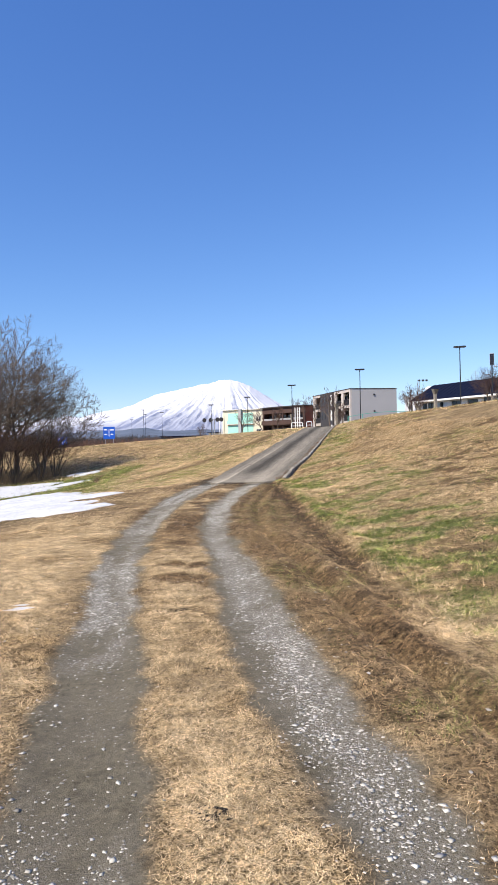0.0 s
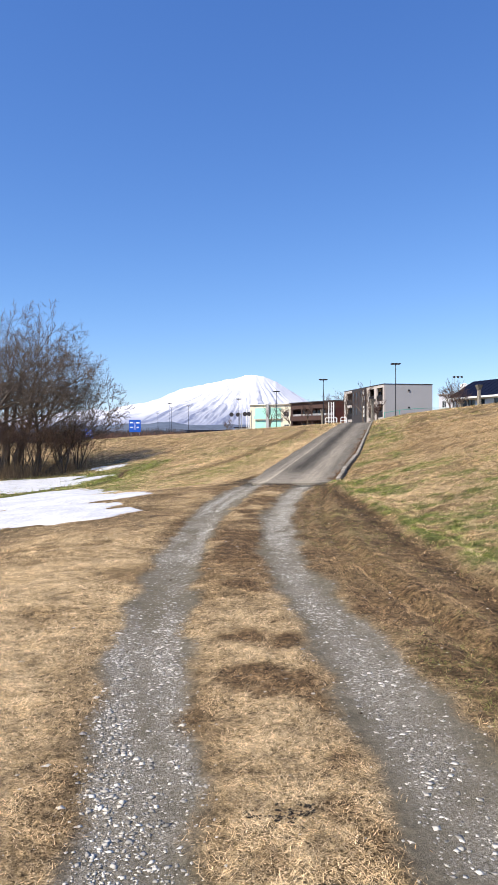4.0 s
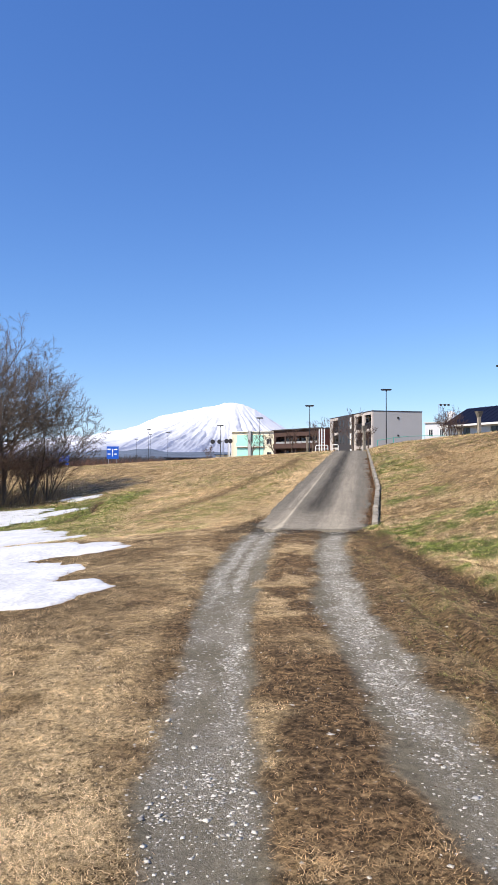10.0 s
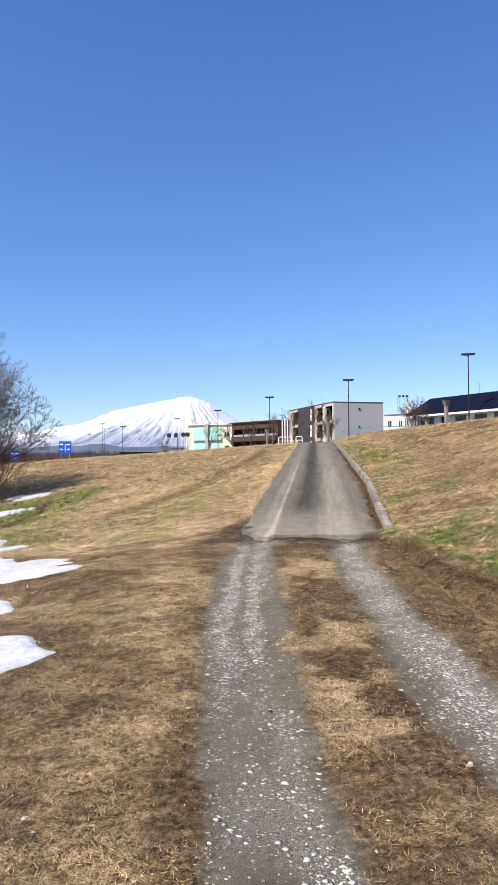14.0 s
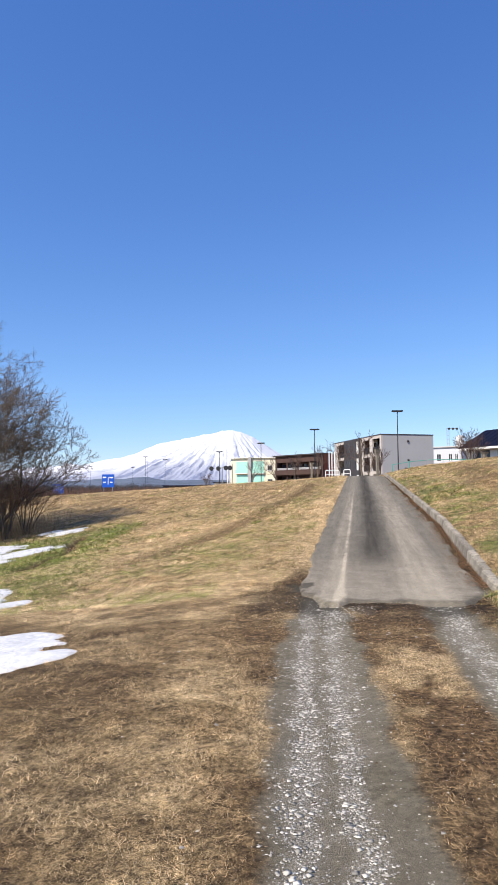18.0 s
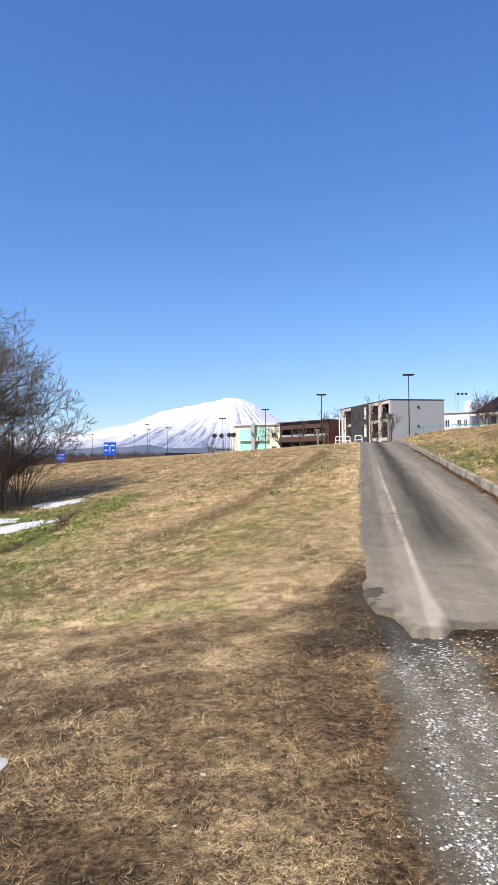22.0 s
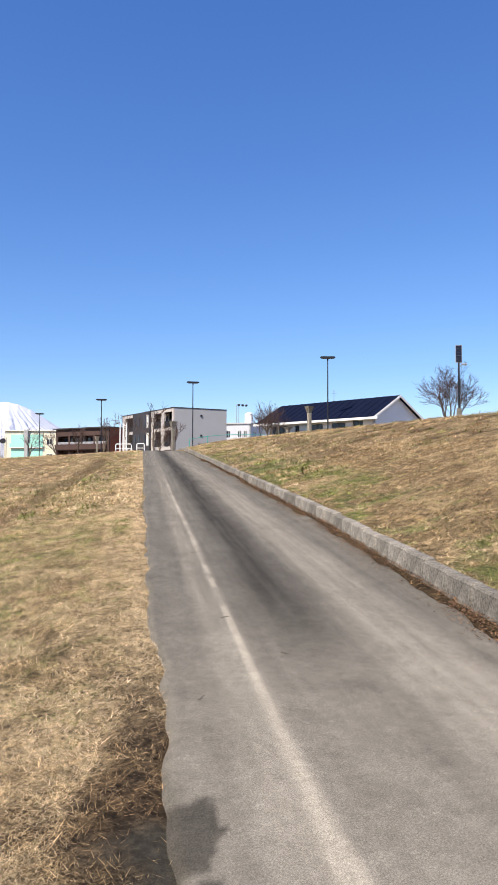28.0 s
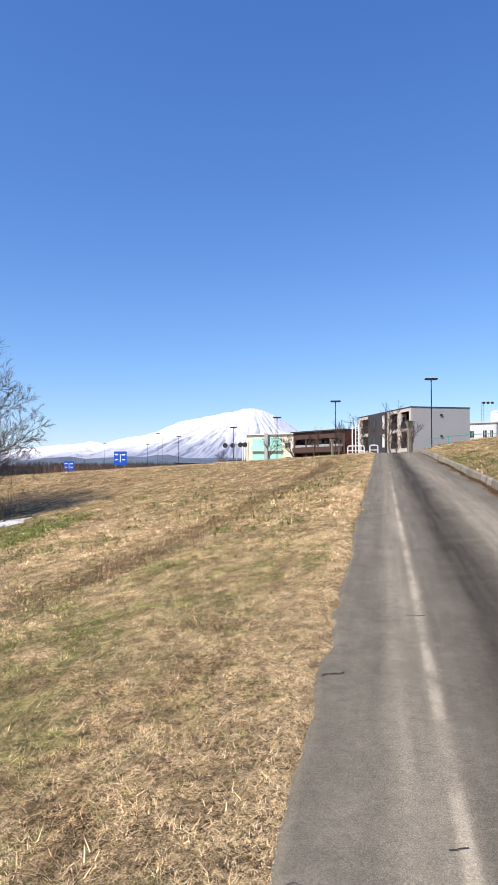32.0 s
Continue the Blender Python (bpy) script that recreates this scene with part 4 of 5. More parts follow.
def brown_block():
    z0 = 2.0
    ob = thing("balcony_building", pose(19.1, 165.0, z0 - 0.25, 0, 0, 36), "two-storey dark brown building with long balconies and a red-brown end", "building")
    T, L, W = 10.0 - z0, 16.5, 8.0
    m = pose(0, L, 0, 0, 0, -90)
    holes = [(0.6 + 3.9 * k, 0.9 + 3.2 * f, 4.1 + 3.9 * k, 3.3 + 3.2 * f) for k in range(4) for f in range(2)]
    w = part("wall_front", wall_with_holes(L, T, holes), M_BROWN, ob)
    w.matrix_local = m
    for h in holes:
        balcony(ob, *h, m, 1.6, M_BROWN, M_PIPE)
    for f in range(2):
        b = part("balcony_band", box(0.2, -0.5, 0.35 + 3.2 * f, L - 0.4, -0.004, 1.5 + 3.2 * f), M_PIPE if f == 0 else M_BROWN, ob, "pale balcony parapet")
        b.matrix_local = m
    part("wall_end", box(0.3, -0.004, 0, W, 0.3, T), M_BRICK, ob, "red-brown end wall")
    part("wall_far", box(0.3, L - 0.3, 0, W, L, T), M_BROWN, ob)
    part("wall_back", box(W - 0.3, 0.3, 0, W, L - 0.3, T), M_BROWN, ob)
    part("roof", box(-0.5, -0.3, T, W + 0.3, L + 0.3, T + 0.25), M_CHARCOAL, ob, "dark flat roof")
    ann = part("annex", box(W + 0.005, 2, 0, W + 9, 10, T - 0.6), M_BROWN, ob)
    for k in range(3):
        part("window", box(W + 1.2 + 2.5 * k, 1.93, 4.4, W + 2.6 + 2.5 * k, 1.998, 6.0), M_GLASS, ann)
    return ob


brown_block()


def mint_building():
    z0 = 2.2
    ob = thing("mint_building", pose(-1.3, 202.0, z0, 0, 0, -25), "cream two-storey building with mint-green balcony panels", "building")
    T, L, W = 10.5 - z0, 14.0, 8.0
    m = pose(0, 0, 0)
    holes = [(10.9, 1.2, 12.3, 2.5), (10.9, 4.9, 12.3, 6.2)]
    part("wall_front", wall_with_holes(L, T, holes), M_CREAM, ob)
    for h in holes:
        window(ob, *h, m)
    for f in range(2):
        for a, b in ((1.7, 5.2), (6.6, 9.9)):
            z = 0.5 + 3.7 * f
            pan = part("mint_panel", box(a, -0.08, z, b, -0.004, z + 3.2), M_MINT, ob, "mint-green wall panel")
            part("parapet", box(a - 0.1, -0.7, z, b + 0.1, -0.6, z + 1.0), M_MINT, pan)
            part("slab", box(a - 0.1, -0.7, z - 0.15, b + 0.1, -0.09, z - 0.005), M_WHITE, pan)
    part("column", box(5.4, -0.8, 0, 6.3, -0.004, T + 0.3), M_GREYWALL, ob, "grey concrete column")
    for k in range(3):
        part("corner_post", box(-0.9 + 0.5 * k, -0.6, 0, -0.75 + 0.5 * k, -0.45, T - 1), M_WHITE, ob)
    part("wall_end", box(L - 0.3, 0.3, 0, L, W, T), M_CREAM, ob)
    part("wall_far", box(0, 0.3, 0, 0.3, W, T), M_CREAM, ob)
    part("wall_back", box(0.3, W - 0.3, 0, L - 0.3, W, T), M_CREAM, ob)
    part("roof", box(-0.3, -0.5, T, L + 0.2, W + 0.2, T + 0.2), M_WHITE, ob)
    return ob


mint_building()


def white_building():
    z0 = 4.1
    ob = thing("white_building", pose(49.8, 163.3, z0, 0, 0, 52), "white two-storey building with a rooftop water tank", "building")
    T, W, L = 11.2 - z0, 10.0, 6.5
    m = pose(0, L, 0, 0, 0, -90)
    holes = [(0.9, 4.1, 1.8, 5.6), (3.6, 4.1, 4.4, 5.6), (5.1, 4.1, 5.7, 5.6), (0.9, 0.9, 1.9, 2.3)]
    w = part("wall_side", wall_with_holes(L, T, holes), M_PALEGREY, ob)
    w.matrix_local = m
    for h in holes:
        window(ob, *h, m)
    holes = [(2.2, 4.3, 3.1, 5.5), (3.5, 4.3, 4.4, 5.5), (6.6, 4.3, 7.5, 5.5), (2.2, 1.0, 4.4, 2.4)]
    part("wall_front", wall_with_holes(W, T, holes), M_PALEGREY, ob)
    for h in holes:
        window(ob, *h, pose(0, 0, 0))
    part("wall_back", box(0.3, L - 0.3, 0, W, L, T), M_PALEGREY, ob)
    part("wall_far", box(W - 0.3, 0.3, 0, W, L - 0.3, T), M_PALEGREY, ob)
    part("roof", box(-0.3, -0.3, T, W + 0.3, L + 0.3, T + 0.25), M_PIPE, ob, "thin grey roof slab")
    part("pipe", tube([(0.2, -0.08, 0), (0.2, -0.08, T)], 0.06, 6), M_PIPE, ob)
    tank = thing("water_tank", pose(50.5, 166.0, 11.45, 0, 0, 10), "white rooftop water tank on a flat roof", "tank")
    bm = bmesh.new()
    bmesh.ops.create_cone(bm, cap_ends=True, segments=20, radius1=1.0, radius2=0.95, depth=2.2, matrix=pose(0, 0, 1.1))
    part("vessel", bm, M_TANK, tank)
    bm = bmesh.new()
    bmesh.ops.create_cone(bm, cap_ends=True, segments=20, radius1=0.95, radius2=0.25, depth=0.35, matrix=pose(0, 0, 2.36))
    part("cover", bm, M_TANK, tank)
    mast = thing("roof_mast", pose(47.6, 165.4, 11.45), "grey lattice mast with dark floodlights on a flat roof", "mast")
    for x in (-0.25, 0.25):
        part("upright", tube([(x, 0, 0), (x, 0, 4.0)], 0.05, 6), M_STEEL, mast)
    part("crossbar", box(-0.3, -0.05, 4.0, 2.2, 0.05, 4.12), M_STEEL, mast)
    for k in range(3):
        part("floodlight", box(0.0 + 0.9 * k, -0.3, 3.75, 0.45 + 0.9 * k, 0.1, 4.2, 0.04), M_DARK, mast)
    for k in range(4):
        part("rung", box(-0.25, -0.03, 0.6 + 0.9 * k, 0.25, 0.03, 0.66 + 0.9 * k), M_STEEL, mast)


white_building()


def gable_house():
    z0 = 3.98
    ob = thing("gable_house", pose(35.05, 85.0, z0 - 0.1, 0, 0, 22.1), "long white single-storey house with a navy metal gable roof", "house")
    W, L, E, A = 7.7, 17.3, 7.4 - z0, 9.5 - z0
    m = pose(0, L, 0, 0, 0, -90)
    long_holes = [(14.4, 0.0, 15.6, 2.6), (11.4, 1.3, 13.2, 2.5), (8.2, 1.2, 9.9, 2.5), (5.7, 0.5, 6.3, 2.5), (3.1, 1.2, 4.3, 2.5), (1.9, 0.0, 2.7, 2.5)]
    w = part("wall_long", wall_with_holes(L, E, long_holes, 0.2), M_WHITE, ob)
    w.matrix_local = m
    for h in long_holes:
        window(ob, h[0], h[1] + 0.02, h[2], h[3], m, M_CHARCOAL)
    gable = [(0.0, 0), (W, 0), (W, E), (W / 2, A - 0.12), (0.0, E)]
    part("wall_gable", prism(gable, -0.004, 0.2), M_WHITE, ob, "bright white gable wall")
    part("wall_far", prism(gable, L - 0.2, L + 0.004), M_WHITE, ob)
    part("wall_back", box(W - 0.2, 0.2, 0, W, L - 0.2, E), M_WHITE, ob)
    over, t, k = 0.75, 0.16, (A - E) / (W / 2)
    for s, nm in ((-1, "roof"), (1, "roof")):
        mid = W / 2
        prof = [(mid, A), (mid + s * (mid + over), A - k * (mid + over)), (mid + s * (mid + over), A - k * (mid + over) - t), (mid, A - t)]
        r = part(nm, prism(prof if s > 0 else prof[::-1], -0.42, L + 0.5), M_NAVY, ob, "navy blue standing-seam metal roof")
        for j in range(18):
            y = -0.38 + (L + 0.85) * j / 17.5
            sm = [(mid, A + 0.05), (mid + s * (mid + over - 0.02), A - k * (mid + over) + 0.05), (mid + s * (mid + over - 0.02), A - k * (mid + over) + 0.004), (mid, A + 0.004)]
            part("seam", prism(sm if s > 0 else sm[::-1], y, y + 0.05), M_NAVY, r)
        bb = [(mid, A + 0.02), (mid + s * (mid + over + 0.05), A - k * (mid + over + 0.05) + 0.02), (mid + s * (mid + over + 0.05), A - k * (mid + over + 0.05) - 0.24), (mid, A - 0.24)]
        part("barge_board", prism(bb if s > 0 else bb[::-1], -0.50, -0.425), M_WHITE, ob, "white barge board")
    part("gutter", box(-over - 0.16, -0.9, A - k * (W / 2 + over) - 0.3, -over - 0.004, L + 0.6, A - k * (W / 2 + over) - 0.05), M_WHITE, ob, "white gutter board")
    part("pipe", tube([(-0.1, 0.3, 0), (-0.1, 0.3, E - 0.3)], 0.06, 6), M_PIPE, ob)
    vent = thing("roof_antenna", pose(36.4, 97.0, 9.3), "thin grey antenna on a house roof", "antenna")
    part("mast", tube([(0, 0, -0.4), (0, 0, 1.7)], 0.03, 6), M_STEEL, vent)
    for k in range(3):
        part("rod", tube([(-0.35, 0, 1.0 + 0.3 * k), (0.35, 0, 1.0 + 0.3 * k)], 0.015, 4), M_STEEL, vent)
    # added box, all near-black: its colour stands in for the dark porch opening
    porch_dark = thing("porch_box", pose(28.9, 94.2, 4.0, 0, 0, 112), "dark open box standing in for the porch opening of a white house", "shed")
    part("back_panel", box(-1.6, 0.9, 0, 1.6, 1.0, 1.3), M_DARK, porch_dark)
    part("roof_panel", box(-1.7, -0.3, 1.3, 1.7, 1.05, 1.38), M_DARK, porch_dark)
    for x in (-1.6, 1.5):
        part("side_panel", box(x, -0.2, 0, x + 0.1, 0.9, 1.3), M_DARK, porch_dark)
    return ob


gable_house()


def traffic_signal(x, y, zlamp, turn, heads):
    z0 = ground_at(x, y)
    ob = thing("traffic_signal", pose(x, y, z0, 0, 0, turn), "dark round-hooded traffic signals on a steel arm", "traffic light", "traffic signals")
    h = zlamp - z0
    part("pole", tube([(0, 0, 0), (0, 0, h + 0.4)], 0.13, 8, taper=0.8), M_STEEL, ob)
    part("arm", tube([(0, 0, h + 0.1), (heads[-1], 0, h + 0.15)], 0.06, 6), M_STEEL, ob)
    for u in heads:
        hd = part("signal_head", box(u - 0.5, -0.2, h - 0.45, u + 0.5, 0.05, h + 0.45, 0.12), M_DARK, ob)
        bm = bmesh.new()
        bmesh.ops.create_cone(bm, cap_ends=True, segments=16, radius1=0.60, radius2=0.54, depth=0.3, matrix=pose(u, -0.34, h, 90))
        part("lens_hood", bm, M_DARK, hd)
    return ob


traffic_signal(-4.2, 186.5, 7.4, -10, (1.6, 2.65))
traffic_signal(-3.6, 190.5, 7.4, -10, (-1.0, -2.85))


def road_sign(x, y, z, wide, tall, turn):
    """A blue direction board on two posts, with white strokes."""
    z0 = ground_at(x, y)
    ob = thing("road_sign", pose(x, y, z0, 0, 0, turn), "blue direction sign with white markings on steel posts", "road sign", "blue road signs")
    b = part("board", box(-wide / 2, -0.06, z - z0 - tall, wide / 2, 0.0, z - z0, 0.02), M_BLUE, ob)
    for k, (u, v, w, t) in enumerate(((-0.3, 0.72, 0.28, 0.1), (0.25, 0.7, 0.3, 0.1), (0.0, 0.2, 0.05, 0.6), (-0.3, 0.35, 0.24, 0.08), (0.26, 0.35, 0.22, 0.08))):
        part("marking", box(wide * (u - w / 2), -0.075, z - z0 - tall + tall * v, wide * (u + w / 2), -0.062, z - z0 - tall + tall * (v + t)), M_WHITE, b)
    for s in (-0.35, 0.35):
        part("post", tube([(s * wide, 0.06, 0), (s * wide, 0.06, z - z0 - 0.1)], 0.1, 6), M_STEEL, ob)
    return ob


road_sign(-45.8, 262, 7.75, 4.6, 4.7, -8)
road_sign(-64.5, 265, 4.3, 3.8, 3.4, -8)


# ---- bare trees ----
def tube_mesh(segments, sides=4):
    """Tapered sticks from rows of (x0, y0, z0, x1, y1, z1, r0, r1)."""
    g = np.asarray(segments, float)
    a, b, r0, r1 = g[:, :3], g[:, 3:6], g[:, 6], g[:, 7]
    w = b - a
    w = w / np.maximum(np.linalg.norm(w, axis=1, keepdims=True), 1e-6)
    ref = np.where(np.abs(w[:, 2:3]) > 0.9, np.array([[1.0, 0, 0]]), np.array([[0, 0, 1.0]]))
    u = np.cross(w, ref)
    u /= np.linalg.norm(u, axis=1, keepdims=True)
    v = np.cross(w, u)
    rings = []
    for base, r in ((a, r0), (b, r1)):
        for k in range(sides):
            t = 6.28318 * k / sides
            rings.append(base + r[:, None] * (math.cos(t) * u + math.sin(t) * v))
    verts = np.stack(rings, 1).reshape(-1, 3)
    off = (np.arange(len(g)) * 2 * sides)[:, None]
    faces = np.concatenate([off + np.array([[k, (k + 1) % sides, sides + (k + 1) % sides, sides + k]]) for k in range(sides)])
    return verts, faces


def grow(rng, start, way, length, radius, level, out, plan, thin):
    """One limb of bent pieces with side limbs set round it; plan holds for each level: side limbs, their angles, their length, the pull upwards, the pieces."""
    forks, lean_lo, lean_hi, share, lift, pieces = plan[level]
    p, d = np.array(start, float), np.array(way, float)
    r, stops, roll = radius, [], rng.uniform(0, 6.283)
    for i in range(pieces):
        d = d + rng.normal(0, 0.10 + 0.03 * level, 3)
        d[2] += lift
        d /= np.linalg.norm(d)
        p2 = p + d * length / pieces
        r2 = max(radius * (1 - 0.72 * (i + 1) / pieces), thin * 0.6)
        out.append((*p, *p2, r, r2, level))
        stops.append((p, p2, d.copy(), r2))
        p, r = p2, r2
    if level + 1 >= len(plan):
        return
    for j in range(forks):
        low = 0.42 if level == 0 else 0.28
        u = (low + (1 - low) * (j + rng.random()) / forks) * pieces
        i = min(pieces - 1, int(u))
        a, b, dd, rr = stops[i]
        roll += 2.4 + rng.normal(0, 0.5)
        one = np.cross(dd, (0.3, 0.2, 1.0))
        one /= np.linalg.norm(one)
        two = np.cross(dd, one)
        tilt = rng.uniform(lean_lo, lean_hi)
        nd = dd * math.cos(tilt) + (one * math.cos(roll) + two * math.sin(roll)) * math.sin(tilt)
        if level < 2 and nd[2] < -0.05:
            nd[2] *= -0.4
        grow(rng, a + (b - a) * (u - i), nd / np.linalg.norm(nd), length * share * rng.uniform(0.75, 1.2) * (1.1 - 0.35 * u / pieces), max(rr * rng.uniform(0.55, 0.75), thin), level + 1, out, plan, thin)


def tree_of(name, x, y, label, stems, plan, seed, thin, group, twig, bark=None, woody=1):
    """A bare tree from its stems: each one a heading, a length and a radius."""
    rng = np.random.default_rng(seed)
    ob = thing(name, pose(x, y, ground_at(x, y)), label, "tree", group)
    out = []
    for dx, dy, dz, length, radius, ox, oy in stems:
        d = np.array([dx, dy, dz])
        grow(rng, (ox, oy, -0.2), d / np.linalg.norm(d), length, radius, 0, out, plan, thin)
    o = np.array(out)
    o[:, [2, 5]] = np.maximum(o[:, [2, 5]], -0.2)
    wood = o[:, 8] <= woody
    for nm, pick, sides, m in (("trunk", wood, 7, bark or M_BARK), ("crown", ~wood, 3, twig)):
        v, f = tube_mesh(o[pick][:, :8], sides)
        c = new(nm, mesh_np(nm, v, f, m, sides > 3))
        c.parent = ob
        if nm == "crown":
            c["kind"] = "stuff"
    return ob


def bare_tree(name, x, y, tall, lean, seed, label, forks=(7, 6, 4), stems=1, trunk=0.15, thin=0.02, group="", mat=None, fan=0.3, lift=0.06):
    """A small park tree or shrub of one stem or several."""
    r = random.Random(seed)
    plan = [(forks[0], 0.45, 0.85, 0.62, lift, 5), (forks[1], 0.35, 0.75, 0.55, lift, 4), (forks[2], 0.3, 0.7, 0.5, lift, 3), (0, 0, 0, 0, lift * 0.7, 2)]
    own = []
    for k in range(stems):
        t = 6.283 * (k + 0.5 * r.random()) / stems
        f = 0 if stems == 1 else fan * r.uniform(0.5, 1.3)
        own.append((math.cos(t) * f + lean[0], math.sin(t) * f + lean[1], 1.0, tall * r.uniform(0.62, 0.85), trunk, 0.1 * math.cos(t) * (stems > 1), 0.1 * math.sin(t) * (stems > 1)))
    return tree_of(name, x, y, label, own, plan, seed, thin, group, mat or M_TWIG, woody=0 if stems > 1 else 1)


WILLOW = "large bare willow with arching limbs and fine grey-brown twigs"
crown = [(8, 0.55, 1.2, 0.72, 0.01, 6), (8, 0.5, 1.1, 0.52, 0.03, 5), (7, 0.40, 0.95, 0.46, 0.05, 4), (7, 0.30, 0.80, 0.52, 0.06, 3), (0, 0, 0, 0, 0.08, 2)]
for x, y, seed, own in (
    (-19.6, 62.5, 3, ((0.30, -0.05, 1.0, 6.2, 0.24, 0.25, 0), (0.0, 0.1, 1.0, 7.0, 0.22, -0.2, 0.2), (0.98, 0.1, 0.72, 6.8, 0.20, 0.3, -0.1))),
    (-22.3, 63.5, 11, ((0.18, -0.1, 1.0, 9.3, 0.32, 0.2, 0), (-0.12, 0.12, 1.0, 9.7, 0.28, -0.3, 0.2), (0.44, 0.15, 1.0, 9.8, 0.24, 0.1, 0.3))),
    (-25.0, 60.0, 21, ((0.08, 0.0, 1.0, 9.4, 0.32, 0, 0), (0.34, -0.1, 1.0, 9.2, 0.27, 0.35, 0), (-0.25, 0.1, 1.0, 9.4, 0.26, -0.3, 0.2))),
):
    tree_of("willow_tree", x, y, WILLOW, own, crown, seed, 0.0112, "trees below the slope", M_TWIG)
for x, y, seed in ((-24.2, 67.5, 5), (-28.5, 60.0, 8)):
    tree_of("willow_tree", x, y, WILLOW, ((0.1, 0.0, 1.0, 9.8, 0.30, 0, 0), (-0.25, 0.1, 1.0, 9.2, 0.24, -0.3, 0), (0.35, 0.1, 1.0, 8.8, 0.24, 0.3, 0)), crown[:3] + [crown[4]], seed, 0.016, "trees below the slope", M_TWIG)
SHRUB = "tall bare shrub with upright brown stems at the field edge"
for i, (x, y, h, lx) in enumerate(((-16.2, 63.5, 4.3, 0.14), (-17.0, 61.5, 4.4, 0.10), (-18.2, 65.0, 4.8, 0.1), (-19.0, 60.5, 5.0, 0.06), (-20.4, 61.0, 5.6, 0.0), (-21.6, 58.8, 5.8, 0.05), (-22.8, 57.2, 6.2, 0.05), (-23.6, 54.0, 7.0, 0.08), (-25.2, 56.5, 6.5, 0.0))):
    bare_tree("bare_shrub", x, y, h, (lx, 0.0), 40 + i, SHRUB, forks=(6, 6, 3), stems=10, trunk=0.055, thin=0.0095, group="shrubs below the slope", fan=0.34, lift=0.05, mat=M_SHRUB)
SMALL = "small bare park tree with upswept branches"
for i, (x, y, h) in enumerate(((16.9, 109.5, 5.9), (3.7, 183.0, 8.4), (8.8, 161.5, 8.2), (13.2, 133.0, 7.4), (-8.5, 205.0, 6.0), (11.2, 148, 6.6), (17.0, 128, 6.8), (19.9, 120.5, 3.4))):
    bare_tree("park_tree", x, y, h, (0.0, 0.0), 60 + i, SMALL, forks=(9, 7, 4), stems=1, trunk=0.17, thin=0.022, lift=0.09, group="park trees", mat=M_PARKBARK)
for i, (x, y, h) in enumerate(((17.2, 100.5, 3.4), (24.6, 88.0, 3.7), (27.5, 97.0, 4.4))):
    bare_tree("park_tree", x, y, h, (0.03, 0.0), 80 + i, "low bare vase-shaped tree on the park slope", forks=(7, 6, 4), stems=3, trunk=0.09, thin=0.015, fan=0.25, lift=0.09, group="park trees", mat=M_PARKBARK)
bare_tree("park_tree", 22.0, 55.0, 2.9, (0, 0), 90, "wide bare vase-shaped tree behind a solar lamp", mat=M_PARKBARK, forks=(7, 7, 4), stems=9, trunk=0.045, thin=0.0085, fan=0.66, lift=0.08, group="park trees")


# ---- dry reeds and the far belt of woods ----
def stems(n, rng, xy, tall, wide, base):
    x, y = xy
    z = height(x, y) if base is None else np.full(n, base)
    h = tall * rng.uniform(0.5, 1.15, n)
    lx, ly = rng.normal(0, 0.16, n) * h, rng.normal(0, 0.16, n) * h
    return np.stack([x, y, z - 0.05, x + lx, y + ly, z + h, np.full(n, wide), np.full(n, wide * 0.35)], 1)


rng = np.random.default_rng(12)
n = 3200
pick = rng.integers(0, 6, n)
cx = np.array([-23.5, -21.5, -18.6, -16.4, -20.4, -25.5])[pick] + rng.normal(0, 1.5, n)
cy = np.array([55.5, 62.0, 64, 63, 59, 54])[pick] + rng.normal(0, 2.2, n)
v, f = tube_mesh(stems(n, rng, (cx, cy), 1.25, 0.009, None), 3)
tagged(new("dry_reeds", mesh_np("dry_reeds", v, f, M_REED)), "dry brown reeds and suckers below bare trees", "reeds", kind="stuff")

M_WOOD = material("distant_bare_wood", (0.085, 0.075, 0.075), 1.0, vary=0.4, scale=0.15, fine=1.5, random=-0.35)
n = 42000
wx, wy = rng.uniform(-330, 40, n), rng.uniform(330, 420, n)
t = stems(n, rng, (wx, wy), 6.0, 0.17, -1.9)
t[:, 5] = -1.9 + (2.5 + 6.5 * vnoise(wx, wy, 25, 4)) * rng.uniform(0.45, 1.0, n)
v, f = tube_mesh(t, 3)
tagged(new("far_woods", mesh_np("far_woods", v, f, M_WOOD)), "dark belt of far bare woods below the mountain", "woods", kind="stuff")
n = 1500
wx, wy = rng.uniform(-75, -10, n), rng.uniform(255, 300, n)
t = stems(n, rng, (wx, wy), 4.5, 0.16, None)
v, f = tube_mesh(t, 3)
tagged(new("roadside_scrub", mesh_np("roadside_scrub", v, f, material("reddish_scrub", (0.17, 0.10, 0.075), 1.0, vary=0.3, random=-0.3))), "reddish bare scrub along a far road", "scrub", kind="stuff")

